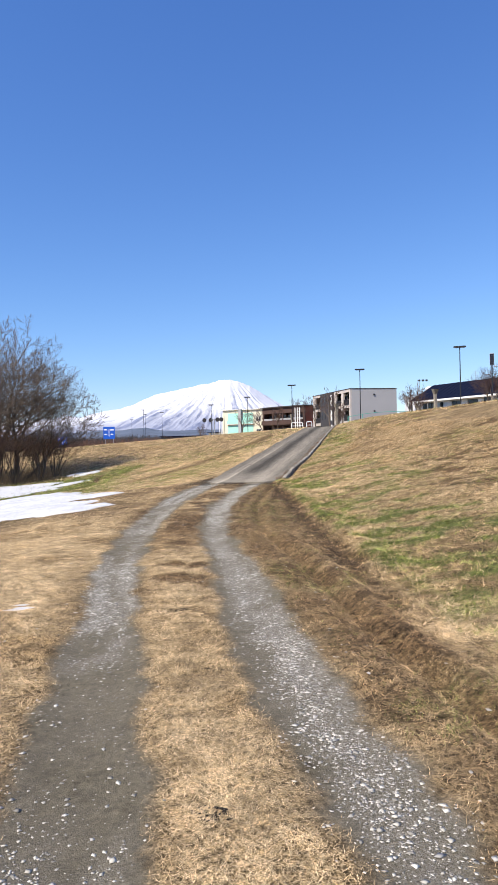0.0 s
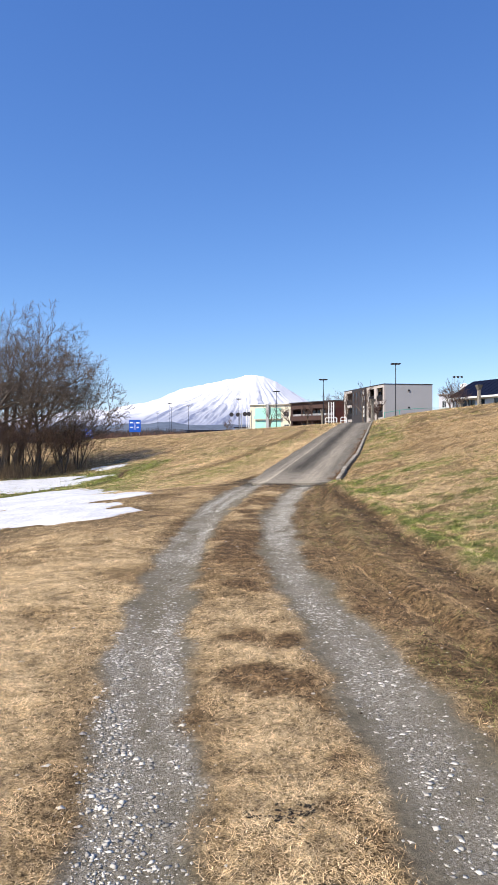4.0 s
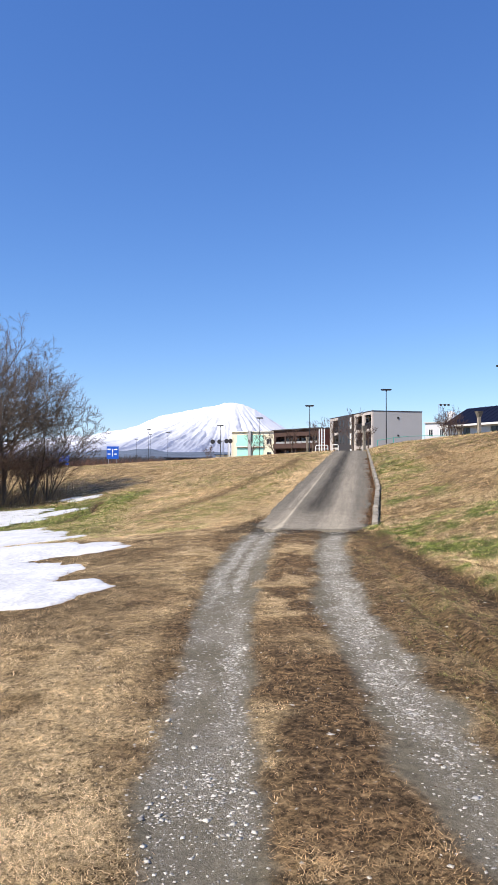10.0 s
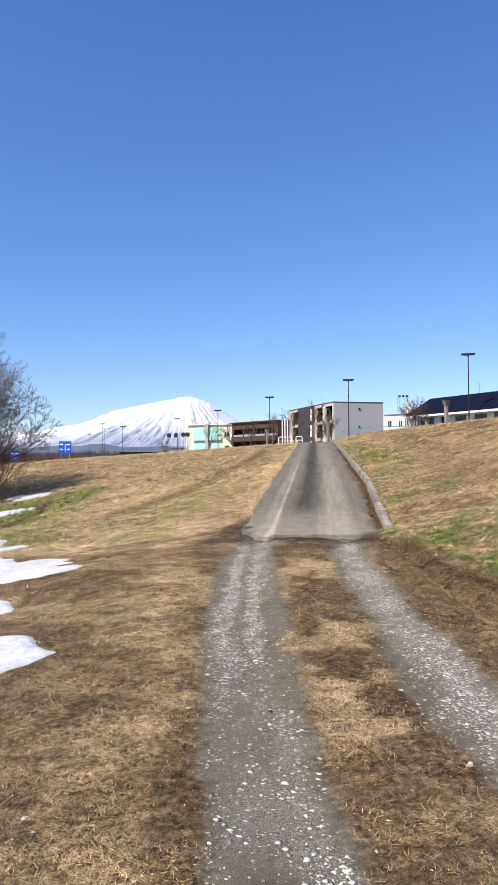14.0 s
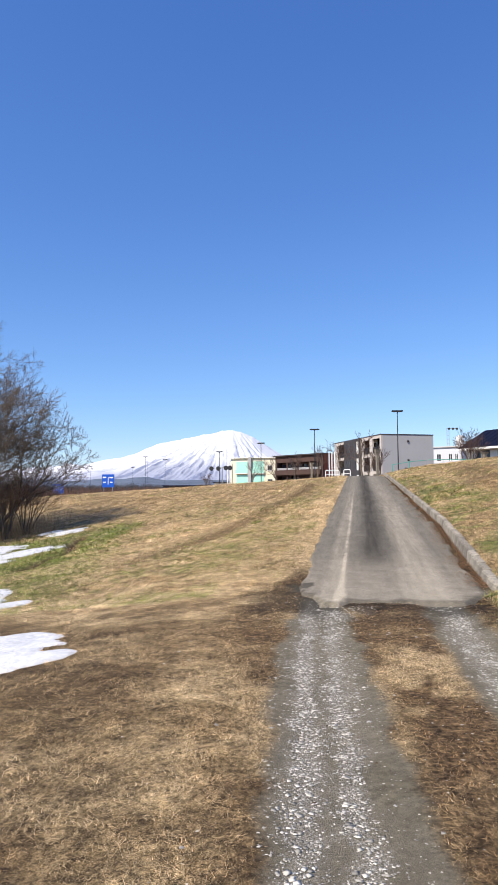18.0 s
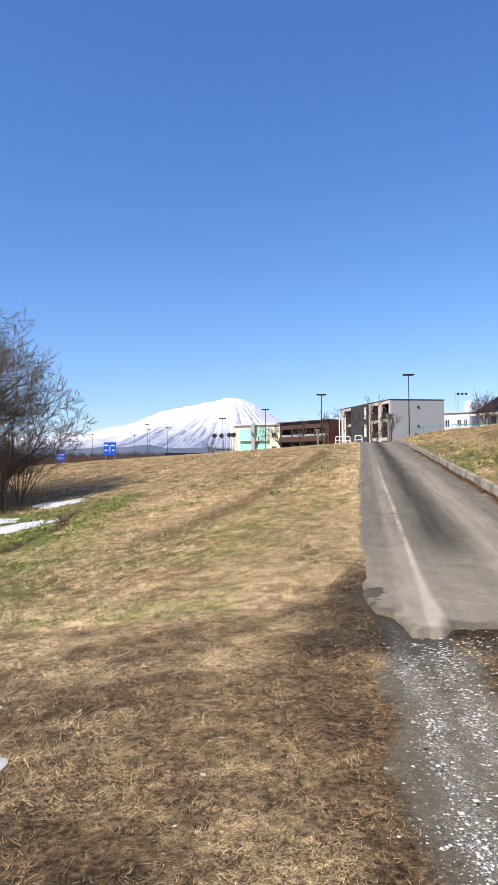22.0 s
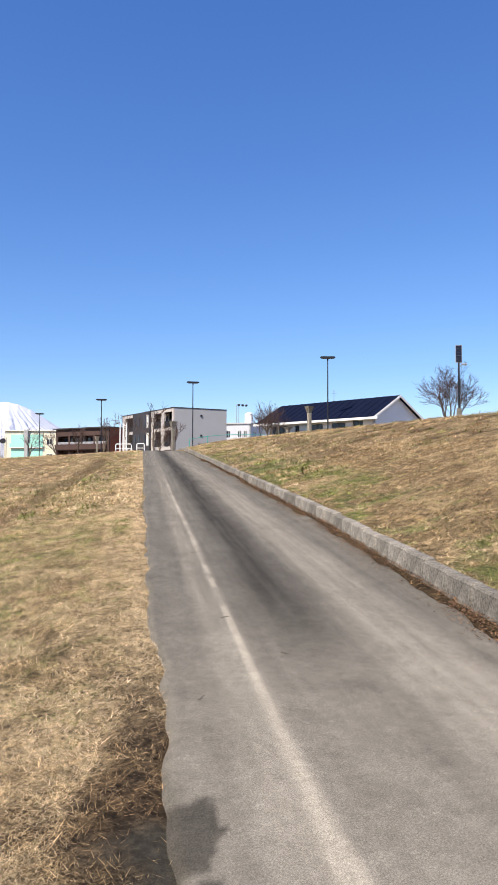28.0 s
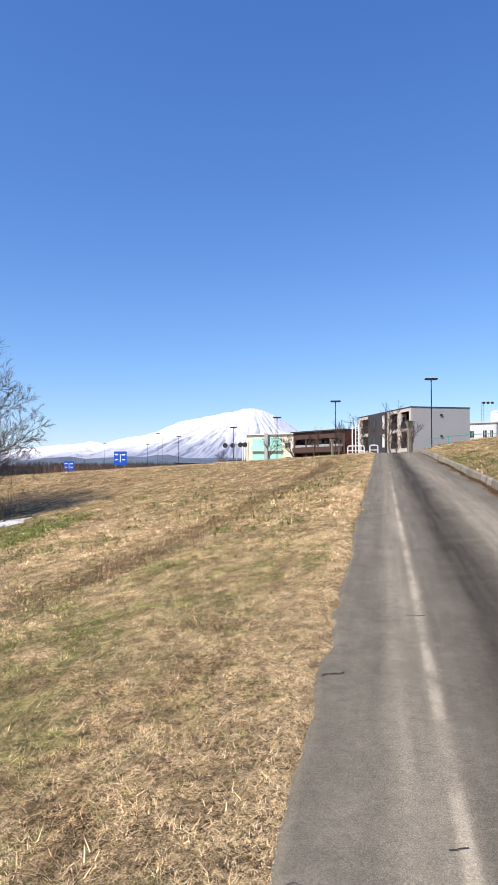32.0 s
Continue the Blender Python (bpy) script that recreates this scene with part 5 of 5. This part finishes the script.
# long low sheds at the far road
for i, (x, y, w, h, turn, lab, mt) in enumerate(((-26, 262, 17, 5.0, -6, "long low dark shed beside a far road", M_CHARCOAL), (-6.5, 232, 9, 4.4, -14, "small pale hut with a dark roof", M_CREAM))):
    z0 = ground_at(x, y)
    ob = thing("roadside_shed", pose(x, y, z0, 0, 0, turn), lab, "shed", "far sheds")
    bm = wall_with_holes(w, h, [(1.0 + 3 * k, 0.8, 2.6 + 3 * k, 2.3) for k in range(int(w / 3.2))], 0.25)
    part("wall_front", bm, mt, ob)
    for k in range(int(w / 3.2)):
        part("window", box(1.0 + 3 * k, 0.1, 0.8, 2.6 + 3 * k, 0.15, 2.3), M_GLASS, ob)
    part("wall_back", box(0, 5.8, 0, w, 6, h), mt, ob)
    for x0 in (0, w - 0.25):
        part("wall_side", box(x0, 0.25, 0, x0 + 0.25, 5.8, h), mt, ob)
    part("roof", prism([(-0.4, h), (w + 0.4, h), (w + 0.4, h + 0.25), (-0.4, h + 0.25)], -0.5, 6.5), M_NAVY, ob, "dark flat roof")


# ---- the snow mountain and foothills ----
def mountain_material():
    m = material("snow_forest_and_shade", (0.8, 0.82, 0.86), 0.9, vary=0.05, scale=0.004, fine=0.03, attribute="slope_tint")
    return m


mx, my = np.meshgrid(np.linspace(-2300, 1500, 720), np.linspace(3150, 4300, 230))
ridge_x = np.array([-2300, -1500, -1150, -1050, -992, -950, -864, -761, -641, -555, -425, -258, -150, -75, -42, 20, 68, 136, 208, 297, 380, 480, 600, 900, 1500])
ridge_z = np.array([66, 120, 150, 158, 162, 174, 158, 188, 203, 227, 285, 317, 341, 356, 367, 370, 359, 332, 290, 235, 190, 150, 120, 80, 40])
crest = np.interp(mx, ridge_x, ridge_z) + 9 * (vnoise(mx, mx * 0, 45, 4) - 0.5)
crest_y = 4010 + 40 * np.sin(mx / 300)
d = np.where(my < crest_y, (crest_y - my) / 820, (my - crest_y) / 500)
fall = np.clip(1 - d, 0, 1)
shape = 0.35 * fall + 0.65 * fall**1.9
radial = np.arctan2(mx + 10, crest_y - my + 120)
gully = vnoise(radial * 46 + 0.05 * vnoise(mx, my, 60, 3) * 60, my * 0.006, 2.2, 4) - 0.5
rib = 1 - np.abs(2 * vnoise(radial * 70 + 3 * vnoise(mx, my, 160, 3), my * 0.004 + 9, 1.5, 5) - 1)
mz = crest * shape + (rib - 0.6) * 17 * np.clip(d * 4, 0, 1) * np.clip(fall * 2.0, 0, 1) * step(20, 140, crest) + gully * 34 * np.clip(d * 3, 0, 1) * np.clip(fall * 2.2, 0, 1) * step(20, 140, crest) + 26 * (vnoise(mx, my, 110, 5) - 0.5) * np.clip(d * 4, 0, 1)
mz = mz - 6
# low: the forest belt towards the mountain's foot
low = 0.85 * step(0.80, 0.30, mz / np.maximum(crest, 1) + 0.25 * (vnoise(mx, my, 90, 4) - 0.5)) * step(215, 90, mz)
# bare: streaks along gullies and ribs, their lavender shade put into the colour
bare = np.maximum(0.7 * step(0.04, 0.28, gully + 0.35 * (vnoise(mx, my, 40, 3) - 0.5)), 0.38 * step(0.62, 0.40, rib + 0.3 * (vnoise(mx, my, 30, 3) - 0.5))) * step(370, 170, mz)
wood_and_shade = np.clip(low * 0.9 + bare, 0, 1)[..., None]
# one blue-grey for the forest, its distance haze and the painted gully shade
snow_c, wood_shade_c = np.array([0.60, 0.62, 0.68]), np.array([0.19, 0.22, 0.32])
mcol = snow_c + (wood_shade_c - snow_c) * wood_and_shade
q = np.arange(mx.size).reshape(mx.shape)
quads = np.stack([q[:-1, :-1], q[:-1, 1:], q[1:, 1:], q[1:, :-1]], -1).reshape(-1, 4)
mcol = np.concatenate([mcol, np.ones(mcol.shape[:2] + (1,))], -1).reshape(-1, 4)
tagged(new("backdrop_mountain", mesh_np("backdrop_mountain", np.stack([mx.ravel(), my.ravel(), mz.ravel()], 1), quads, mountain_material(), True, {"slope_tint": mcol})), "snow-covered volcano with gullied slopes on the horizon", "mountain", kind="structure")

hx, hy = np.meshgrid(np.linspace(-1500, 900, 240), np.linspace(1500, 2300, 40))
hz = (18 + 42 * vnoise(hx, hx * 0, 260, 4) * step(700, -300, hx)) * np.sin(np.pi * (hy - 1500) / 800) ** 0.7 * (0.75 + 0.4 * vnoise(hx, hy, 90, 3)) - 3
q = np.arange(hx.size).reshape(hx.shape)
quads = np.stack([q[:-1, :-1], q[:-1, 1:], q[1:, 1:], q[1:, :-1]], -1).reshape(-1, 4)
tagged(new("backdrop_hills", mesh_np("backdrop_hills", np.stack([hx.ravel(), hy.ravel(), hz.ravel()], 1), quads, material("far_forest", (0.10, 0.125, 0.17), 1.0, vary=0.35, scale=0.02, fine=0.12), True)), "low dark wooded foothills", "hills", kind="structure")


NEAR, FAR = Chart(-15, 19, 0, 53, 0.07), Chart(-25, 35, 39, 97, 0.4)


# ---- loose stones in the wheel tracks ----
def scatter(n, x0, x1, y0, y1, seed):
    r = np.random.default_rng(seed)
    return r, r.uniform(x0, x1, n), r.uniform(y0, y1, n)


def stones(name, x, y, size, r, mat, label, sunk=0.12):
    """Angular pebbles: squashed, skewed eight-sided lumps."""
    n = len(x)
    base = np.array([(1, 0, 0), (0.2, 1, 0), (-1, 0.1, 0), (-0.1, -1, 0), (0.15, 0.1, 0.8), (-0.1, 0, -0.8)], float)
    faces = np.array([(0, 1, 4), (1, 2, 4), (2, 3, 4), (3, 0, 4), (1, 0, 5), (2, 1, 5), (3, 2, 5), (0, 3, 5)])
    v = base[None] * r.uniform(0.6, 1.25, (n, 6, 3)) * (np.stack([size, size * r.uniform(0.5, 1, n), size * r.uniform(0.12, 0.32, n)], 1))[:, None]
    t = r.uniform(0, 6.283, n)
    c, s = np.cos(t)[:, None], np.sin(t)[:, None]
    vx, vy = v[..., 0] * c - v[..., 1] * s, v[..., 0] * s + v[..., 1] * c
    v = np.stack([vx + x[:, None], vy + y[:, None], v[..., 2] + (NEAR.at(x, y)[4] + size * sunk)[:, None]], -1)
    f = (faces[None] + 6 * np.arange(n)[:, None, None]).reshape(-1, 3)
    ob = new(name, mesh_np(name, v.reshape(-1, 3), f, mat))
    return tagged(ob, label, "gravel", kind="stuff")


M_STONE = material("pale_gravel", (0.47, 0.44, 0.38), 0.9, vary=0.15, scale=5, fine=80, random=-0.55)
rng, sx, sy = scatter(900000, -2.6, 2.2, 1.5, 25.8, 31)
gr, so = NEAR.at(sx, sy)[:2]
strewn = ribbons(sx, sy) * (1 - 0.9 * mud_pool(sx, sy))
band = vnoise(sx, sy * 0.5, 0.35, 3)
ok = rng.random(len(sx)) < (0.46 * gr * strewn * (0.35 + 0.9 * step(0.35, 0.6, band)) + 0.035 * gr + 0.10 * gr * step(0.55, 0.7, band) + 0.012 * so) * (1 - 0.7 * wetness(sx, sy))
sx, sy = sx[ok], sy[ok]
stones("gravel", sx, sy, (rng.lognormal(-5.15, 0.55, len(sx)) * (1 + 0.25 * ribbons(sx, sy))).clip(0.003, 0.024), rng, M_STONE, "pale grey crushed stone scattered in the wheel tracks")
rng, sx, sy = scatter(420, -2.4, 2.0, 1.8, 25.4, 33)
ok = rng.random(len(sx)) < 0.15 + 0.75 * NEAR.at(sx, sy)[0]
sx, sy = sx[ok], sy[ok]
stones("larger_stones", sx, sy, rng.uniform(0.013, 0.030, len(sx)), rng, material("weathered_stone", (0.42, 0.40, 0.37), 0.9, vary=0.2, scale=8, random=-0.4), "larger weathered stones lying on the track", 0.1)


rng = np.random.default_rng(37)
n = 400
hy = 24.55 - np.abs(rng.normal(0, 0.75, n))
hx = -0.40 - 0.30 * (24.5 - hy) + rng.normal(0, 0.13, n) + 0.5 * rng.normal(0, 0.5, n) * (hy > 24.3)
stones("washed_stones", hx, hy, rng.lognormal(-4.35, 0.45, n).clip(0.006, 0.034), rng, M_STONE, "heap of washed pale stones below the broken asphalt", 0.25)


# ---- grass ----
M_BLADE = material("grass_blades", (0.5, 0.4, 0.2), 0.8, vary=0.1, scale=2, fine=5, attribute="tint", random=-0.4, spec=0.15)


def tufts(n, x0, x1, y0, y1, seed, per=14, wide=0.04):
    """Blades in small combed tufts: places, headings, and a tone and a heave that each tuft's blades share."""
    r = np.random.default_rng(seed)
    k = n // per
    own = np.repeat(np.arange(k), per)
    n = len(own)
    ox, oy = r.normal(0, wide, n), r.normal(0, wide, n)
    x, y = r.uniform(x0, x1, k)[own] + ox, r.uniform(y0, y1, k)[own] + oy
    head = r.uniform(0, 6.283, k)[own] + r.normal(0, 1.2, n)
    heave = r.uniform(0, 1, k)[own] ** 2 * np.exp(-(ox**2 + oy**2) / (2 * wide**2))
    return r, x, y, head, np.exp(r.normal(0.0, 0.42, k))[own], heave, r.random(k)[own]


def grass(name, made, size, wide, lift, label, keep=None, chart=NEAR, over=0.0):
    """Short pointed blades, mostly lying flat."""
    r, x, y, az, tone, heave, luck = made
    gr, so, gn, st, z, pv, wt = chart.at(x, y)
    if over:
        pv = chart.at(x - over, y)[5]
    bare = np.maximum(gr, pv)
    p = (1 - bare) ** 2 * (1 - 0.62 * so) * (1 - 0.75 * wt)
    if keep is not None:
        p = p * keep
    ok = r.random(len(x)) < p
    x, y, so, gn, st, z, az, tone, luck = x[ok], y[ok], so[ok], gn[ok], st[ok], z[ok] + 0.003 + heave[ok] * size * 0.35, az[ok], tone[ok], luck[ok]
    grain = 0.13 if chart is NEAR else 0.45
    tone = tone * (0.55 + 0.85 * step(0.25, 0.72, vnoise(x, y, grain, 3)))
    n = len(x)
    size, wide = size * r.uniform(0.5, 1.4, n), wide * r.uniform(0.6, 1.3, n)
    gmask = (0.7 * luck + 0.3 * r.random(n)) < gn * 1.0
    el = np.where(gmask, r.uniform(0.2, 1.0, n), r.uniform(0.02, lift, n))
    dx, dy, dz = np.cos(az) * np.cos(el), np.sin(az) * np.cos(el), np.sin(el)
    px_, py_ = -np.sin(az) * wide / 2, np.cos(az) * wide / 2
    v = np.empty((n, 3, 3))
    v[:, 0] = np.stack([x - px_, y - py_, z], 1)
    v[:, 1] = np.stack([x + px_, y + py_, z], 1)
    v[:, 2] = np.stack([x + dx * size, y + dy * size, z + dz * size], 1)
    f = np.arange(3 * n).reshape(n, 3)
    pale, dull, brown, lush = np.array([0.97, 0.755, 0.46]), np.array([0.45, 0.305, 0.145]), np.array([0.28, 0.172, 0.08]), np.array([0.165, 0.190, 0.046])
    k = np.clip(st * 0.85 + r.normal(0.05, 0.22, n), 0, 1)[:, None]
    c = dull + (pale - dull) * k
    c = c + (brown - c) * np.clip(so * 1.0 + r.normal(0, 0.2, n), 0, 1)[:, None]
    c = np.where(gmask[:, None], lush * r.uniform(0.7, 1.35, n)[:, None], c) * tone[:, None]
    c = c * np.minimum(1, 0.92 / np.maximum(c.max(1), 1e-3))[:, None]
    col = np.repeat(np.c_[c, np.ones(n)][:, None], 3, 1).reshape(-1, 4)
    ob = new(name, mesh_np(name, v.reshape(-1, 3), f, M_BLADE, False, {"tint": col}))
    return tagged(ob, label, "grass", kind="stuff")


made = tufts(950000, -4.0, 3.0, 2.0, 12.0, 51, 18, 0.040)
grass("near_grass", made, 0.034, 0.0021, 0.55, "short matted straw-coloured grass beside the tracks", step(3.6, 2.3, np.abs(made[1] + 0.5)) * (0.45 + 0.55 * step(15, 4, made[2])) * step(2.0, 2.6, made[2]))
made = tufts(850000, -5.0, 3.0, 11.5, 27.5, 52, 18, 0.042)
grass("lane_grass", made, 0.032, 0.0021, 0.6, "matted dry brown and straw grass at the end of the track", step(4.1, 3.0, np.abs(made[1] + 1)))
made = tufts(620000, -4.5, 2.6, 26.0, 38.0, 53, 14, 0.042)
near = along(made[1], made[2])
grass("verge_grass", made, 0.042, 0.0023, 0.6, "dry pale grass along the edge of the asphalt", step(-3.6, -3.0, near[1]) * step(0.3, 0.1, near[1]), over=0.10)
made = tufts(620000, 1.6, 11.0, 5.0, 44.0, 54, 14, 0.035)
grass("bank_grass", made, 0.055, 0.0054, 0.8, "dry olive and straw grass on the bank above the track", step(11, 4, made[1] - 0.12 * made[2]))
made = tufts(480000, -10.5, 4.0, 26.5, 48.0, 56, 14, 0.035)
near = along(made[1], made[2])
grass("slope_grass", made, 0.058, 0.0056, 0.8, "tufted straw and green grass on the slope below the lane", step(0.0, -0.2, near[1]) * (1 - 0.82 * step(-3.2, -2.6, near[1]) * step(12.5, 8.5, near[0])))
made = tufts(140000, -14.0, -2.4, 4.0, 27.0, 57, 14, 0.04)
grass("foot_grass", made, 0.055, 0.0045, 0.7, "dry brown grass round the melting snow", step(-2.4, -3.6, made[1]) * step(-14, -10, made[1]) * step(4, 7, made[2]))
made = tufts(240000, -24, 34.0, 39.5, 96.0, 55, 10, 0.10)
grass("hill_grass", made, 0.16, 0.024, 0.6, "dry grass on the far slopes", None, FAR)

# a band of taller dry stems on the slope
rng = np.random.default_rng(59)
n = 15000
a = rng.uniform(5, 40, n)
side = np.where(rng.random(n) < 0.6, ridge(a) + rng.normal(0, 0.38, n), KERB_S + 3.4 + 0.03 * a + rng.normal(0, 0.5, n))
x, y = road_xy(a, side)
z = NEAR.at(x, y)[4]
tall, t = rng.uniform(0.05, 0.17, n), rng.uniform(0, 6.283, n)
lx, ly = rng.normal(0, 0.35, n) * tall, rng.normal(0, 0.35, n) * tall
v = np.empty((n, 3, 3))
v[:, 0] = np.stack([x - 0.003 * np.cos(t), y - 0.003 * np.sin(t), z - 0.01], 1)
v[:, 1] = np.stack([x + 0.003 * np.cos(t), y + 0.003 * np.sin(t), z - 0.01], 1)
v[:, 2] = np.stack([x + lx, y + ly, z + tall], 1)
tagged(new("dry_weed_stems", mesh_np("dry_weed_stems", v.reshape(-1, 3), np.arange(3 * n).reshape(n, 3), material("dry_weed_stems", (0.20, 0.145, 0.085), 0.9, vary=0.2, random=-0.4))), "taller grey-brown dry weed stems in a band down the slope", "weeds", kind="stuff")

# clods of churned soil along the foot of the bank and between the tracks
rng, x, y = scatter(16000, -1.6, 2.1, 5.0, 26.0, 58)
so = NEAR.at(x, y)[1]
foot = step(0.35, 0.05, np.abs(x - 1.62 + (vnoise(x, y, 0.5, 3) - 0.5) * 0.6))
ok = rng.random(len(x)) < so**2 * (0.06 + 0.55 * foot)
x, y = x[ok], y[ok]
stones("soil_clods", x, y, rng.lognormal(-4.5, 0.5, len(x)).clip(0.004, 0.04), rng, material("brown_clods", (0.075, 0.046, 0.02), 0.95, vary=0.3, scale=6, fine=90, random=-0.45), "brown clods of churned soil beside the track", 0.15)

# dead leaves in the gutter along the kerb
rng = np.random.default_rng(77)
n = 15000
a = rng.uniform(0.0, 34, n)
s = kerb_line(a) - np.abs(rng.normal(0.0, 0.17, n))
ok = (vnoise(a, s, 0.8, 3) > 0.42) | (kerb_line(a) - s < 0.08)
a, s = a[ok], s[ok]
n = len(a)
x, y = road_xy(a, s)
size = rng.uniform(0.006, 0.017, n)
t, e = rng.uniform(0, 6.283, n), rng.uniform(-0.5, 0.5, n)
v = np.empty((n, 4, 3))
z = lie(x, y) + 0.03 + rng.uniform(0, 0.02, n)
for k, (u, w) in enumerate(((-1, 0), (0, -0.55), (1, 0), (0, 0.55))):
    v[:, k] = np.stack([x + size * (u * np.cos(t) - w * np.sin(t)), y + size * (u * np.sin(t) + w * np.cos(t)), z + size * (u * e + (0.35 if k % 2 else -0.1))], 1)
f = (np.array([[0, 1, 2], [0, 2, 3]])[None] + 4 * np.arange(n)[:, None, None]).reshape(-1, 3)
tagged(new("dead_leaves", mesh_np("dead_leaves", v.reshape(-1, 3), f, material("dead_leaves", (0.22, 0.125, 0.07), 0.9, vary=0.2, random=-0.6))), "brown dead leaves and grass litter along the kerb", "leaves", kind="stuff")

# near-black lumps added in the straw, standing in for small dark holes
rng = np.random.default_rng(91)
spots = ((-0.07, 2.85, 0.05), (-0.46, 6.32, 0.05), (-0.62, 6.3, 0.02), (-0.75, 10.9, 0.04))
cx = np.concatenate([u + rng.normal(0, r, int(900 * r)) for u, w, r in spots])
cy = np.concatenate([w + rng.normal(0, r * 0.7, int(900 * r)) for u, w, r in spots])
stones("hole_lumps", cx, cy, rng.uniform(0.008, 0.020, len(cx)), rng, material("hole_black", (0.018, 0.014, 0.01), 0.95, vary=0.3), "near-black lumps standing in for small dark holes in straw grass", 0.3)

# hairline cracks at the lane's left edge, and sticks on the asphalt
M_CRACK = material("dirt_in_crack", (0.03, 0.026, 0.02), 1.0)


def crack(a, s, turn, length, wide, seed):
    r = random.Random(seed)
    pts, t = [(a, s)], turn
    for k in range(9):
        t = turn + r.uniform(-1.1, 1.1)
        pts.append((pts[-1][0] + math.cos(t) * length / 9, pts[-1][1] + math.sin(t) * length / 9))
    bm, old = bmesh.new(), None
    for k, (u, w) in enumerate(pts):
        h = 0.20 * wide * (1 - abs(2 * k / 9 - 0.8) / 1.3) / 2
        p, q_ = road_xy(u, w - h), road_xy(u, w + h)
        pair = [bm.verts.new((*p, float(lie(*p)) + 0.022)), bm.verts.new((*q_, float(lie(*q_)) + 0.022))]
        if old:
            bm.faces.new((old[0], old[1], pair[1], pair[0]))
        old = pair
    return part("crack", bm, M_CRACK, road)


for i, (a, s, t, l, w) in enumerate(((5.1, -0.04, 1.5, 0.26, 0.12), (3.0, -0.02, 1.4, 0.22, 0.035), (8.5, -0.02, 1.4, 0.25, 0.04))):
    crack(a, s, t, l, w, 200 + i)
M_STICK = material("dead_stick", (0.07, 0.05, 0.035), 0.9)
for i, (a, s, t, l) in enumerate(((6.6, 0.62, 1.55, 0.16), (3.35, 0.62, 1.2, 0.07), (2.3, 0.95, 2.4, 0.06), (1.55, 0.25, 0.5, 0.07))):
    pts = [(*road_xy(a + math.cos(t) * l * (k / 3 - 0.5), s + math.sin(t) * l * (k / 3 - 0.5) + 0.01 * (k % 2)), 0) for k in range(4)]
    ob = thing("stick", pose(*pts[0][:2], float(lie(*pts[0][:2])) + 0.022), "thin dark dead stick lying on asphalt", "stick", "sticks on the lane")
    part("stem", tube([(p[0] - pts[0][0], p[1] - pts[0][1], float(lie(*p[:2])) - float(lie(*pts[0][:2]))) for p in pts], 0.0022, 5), M_STICK, ob)
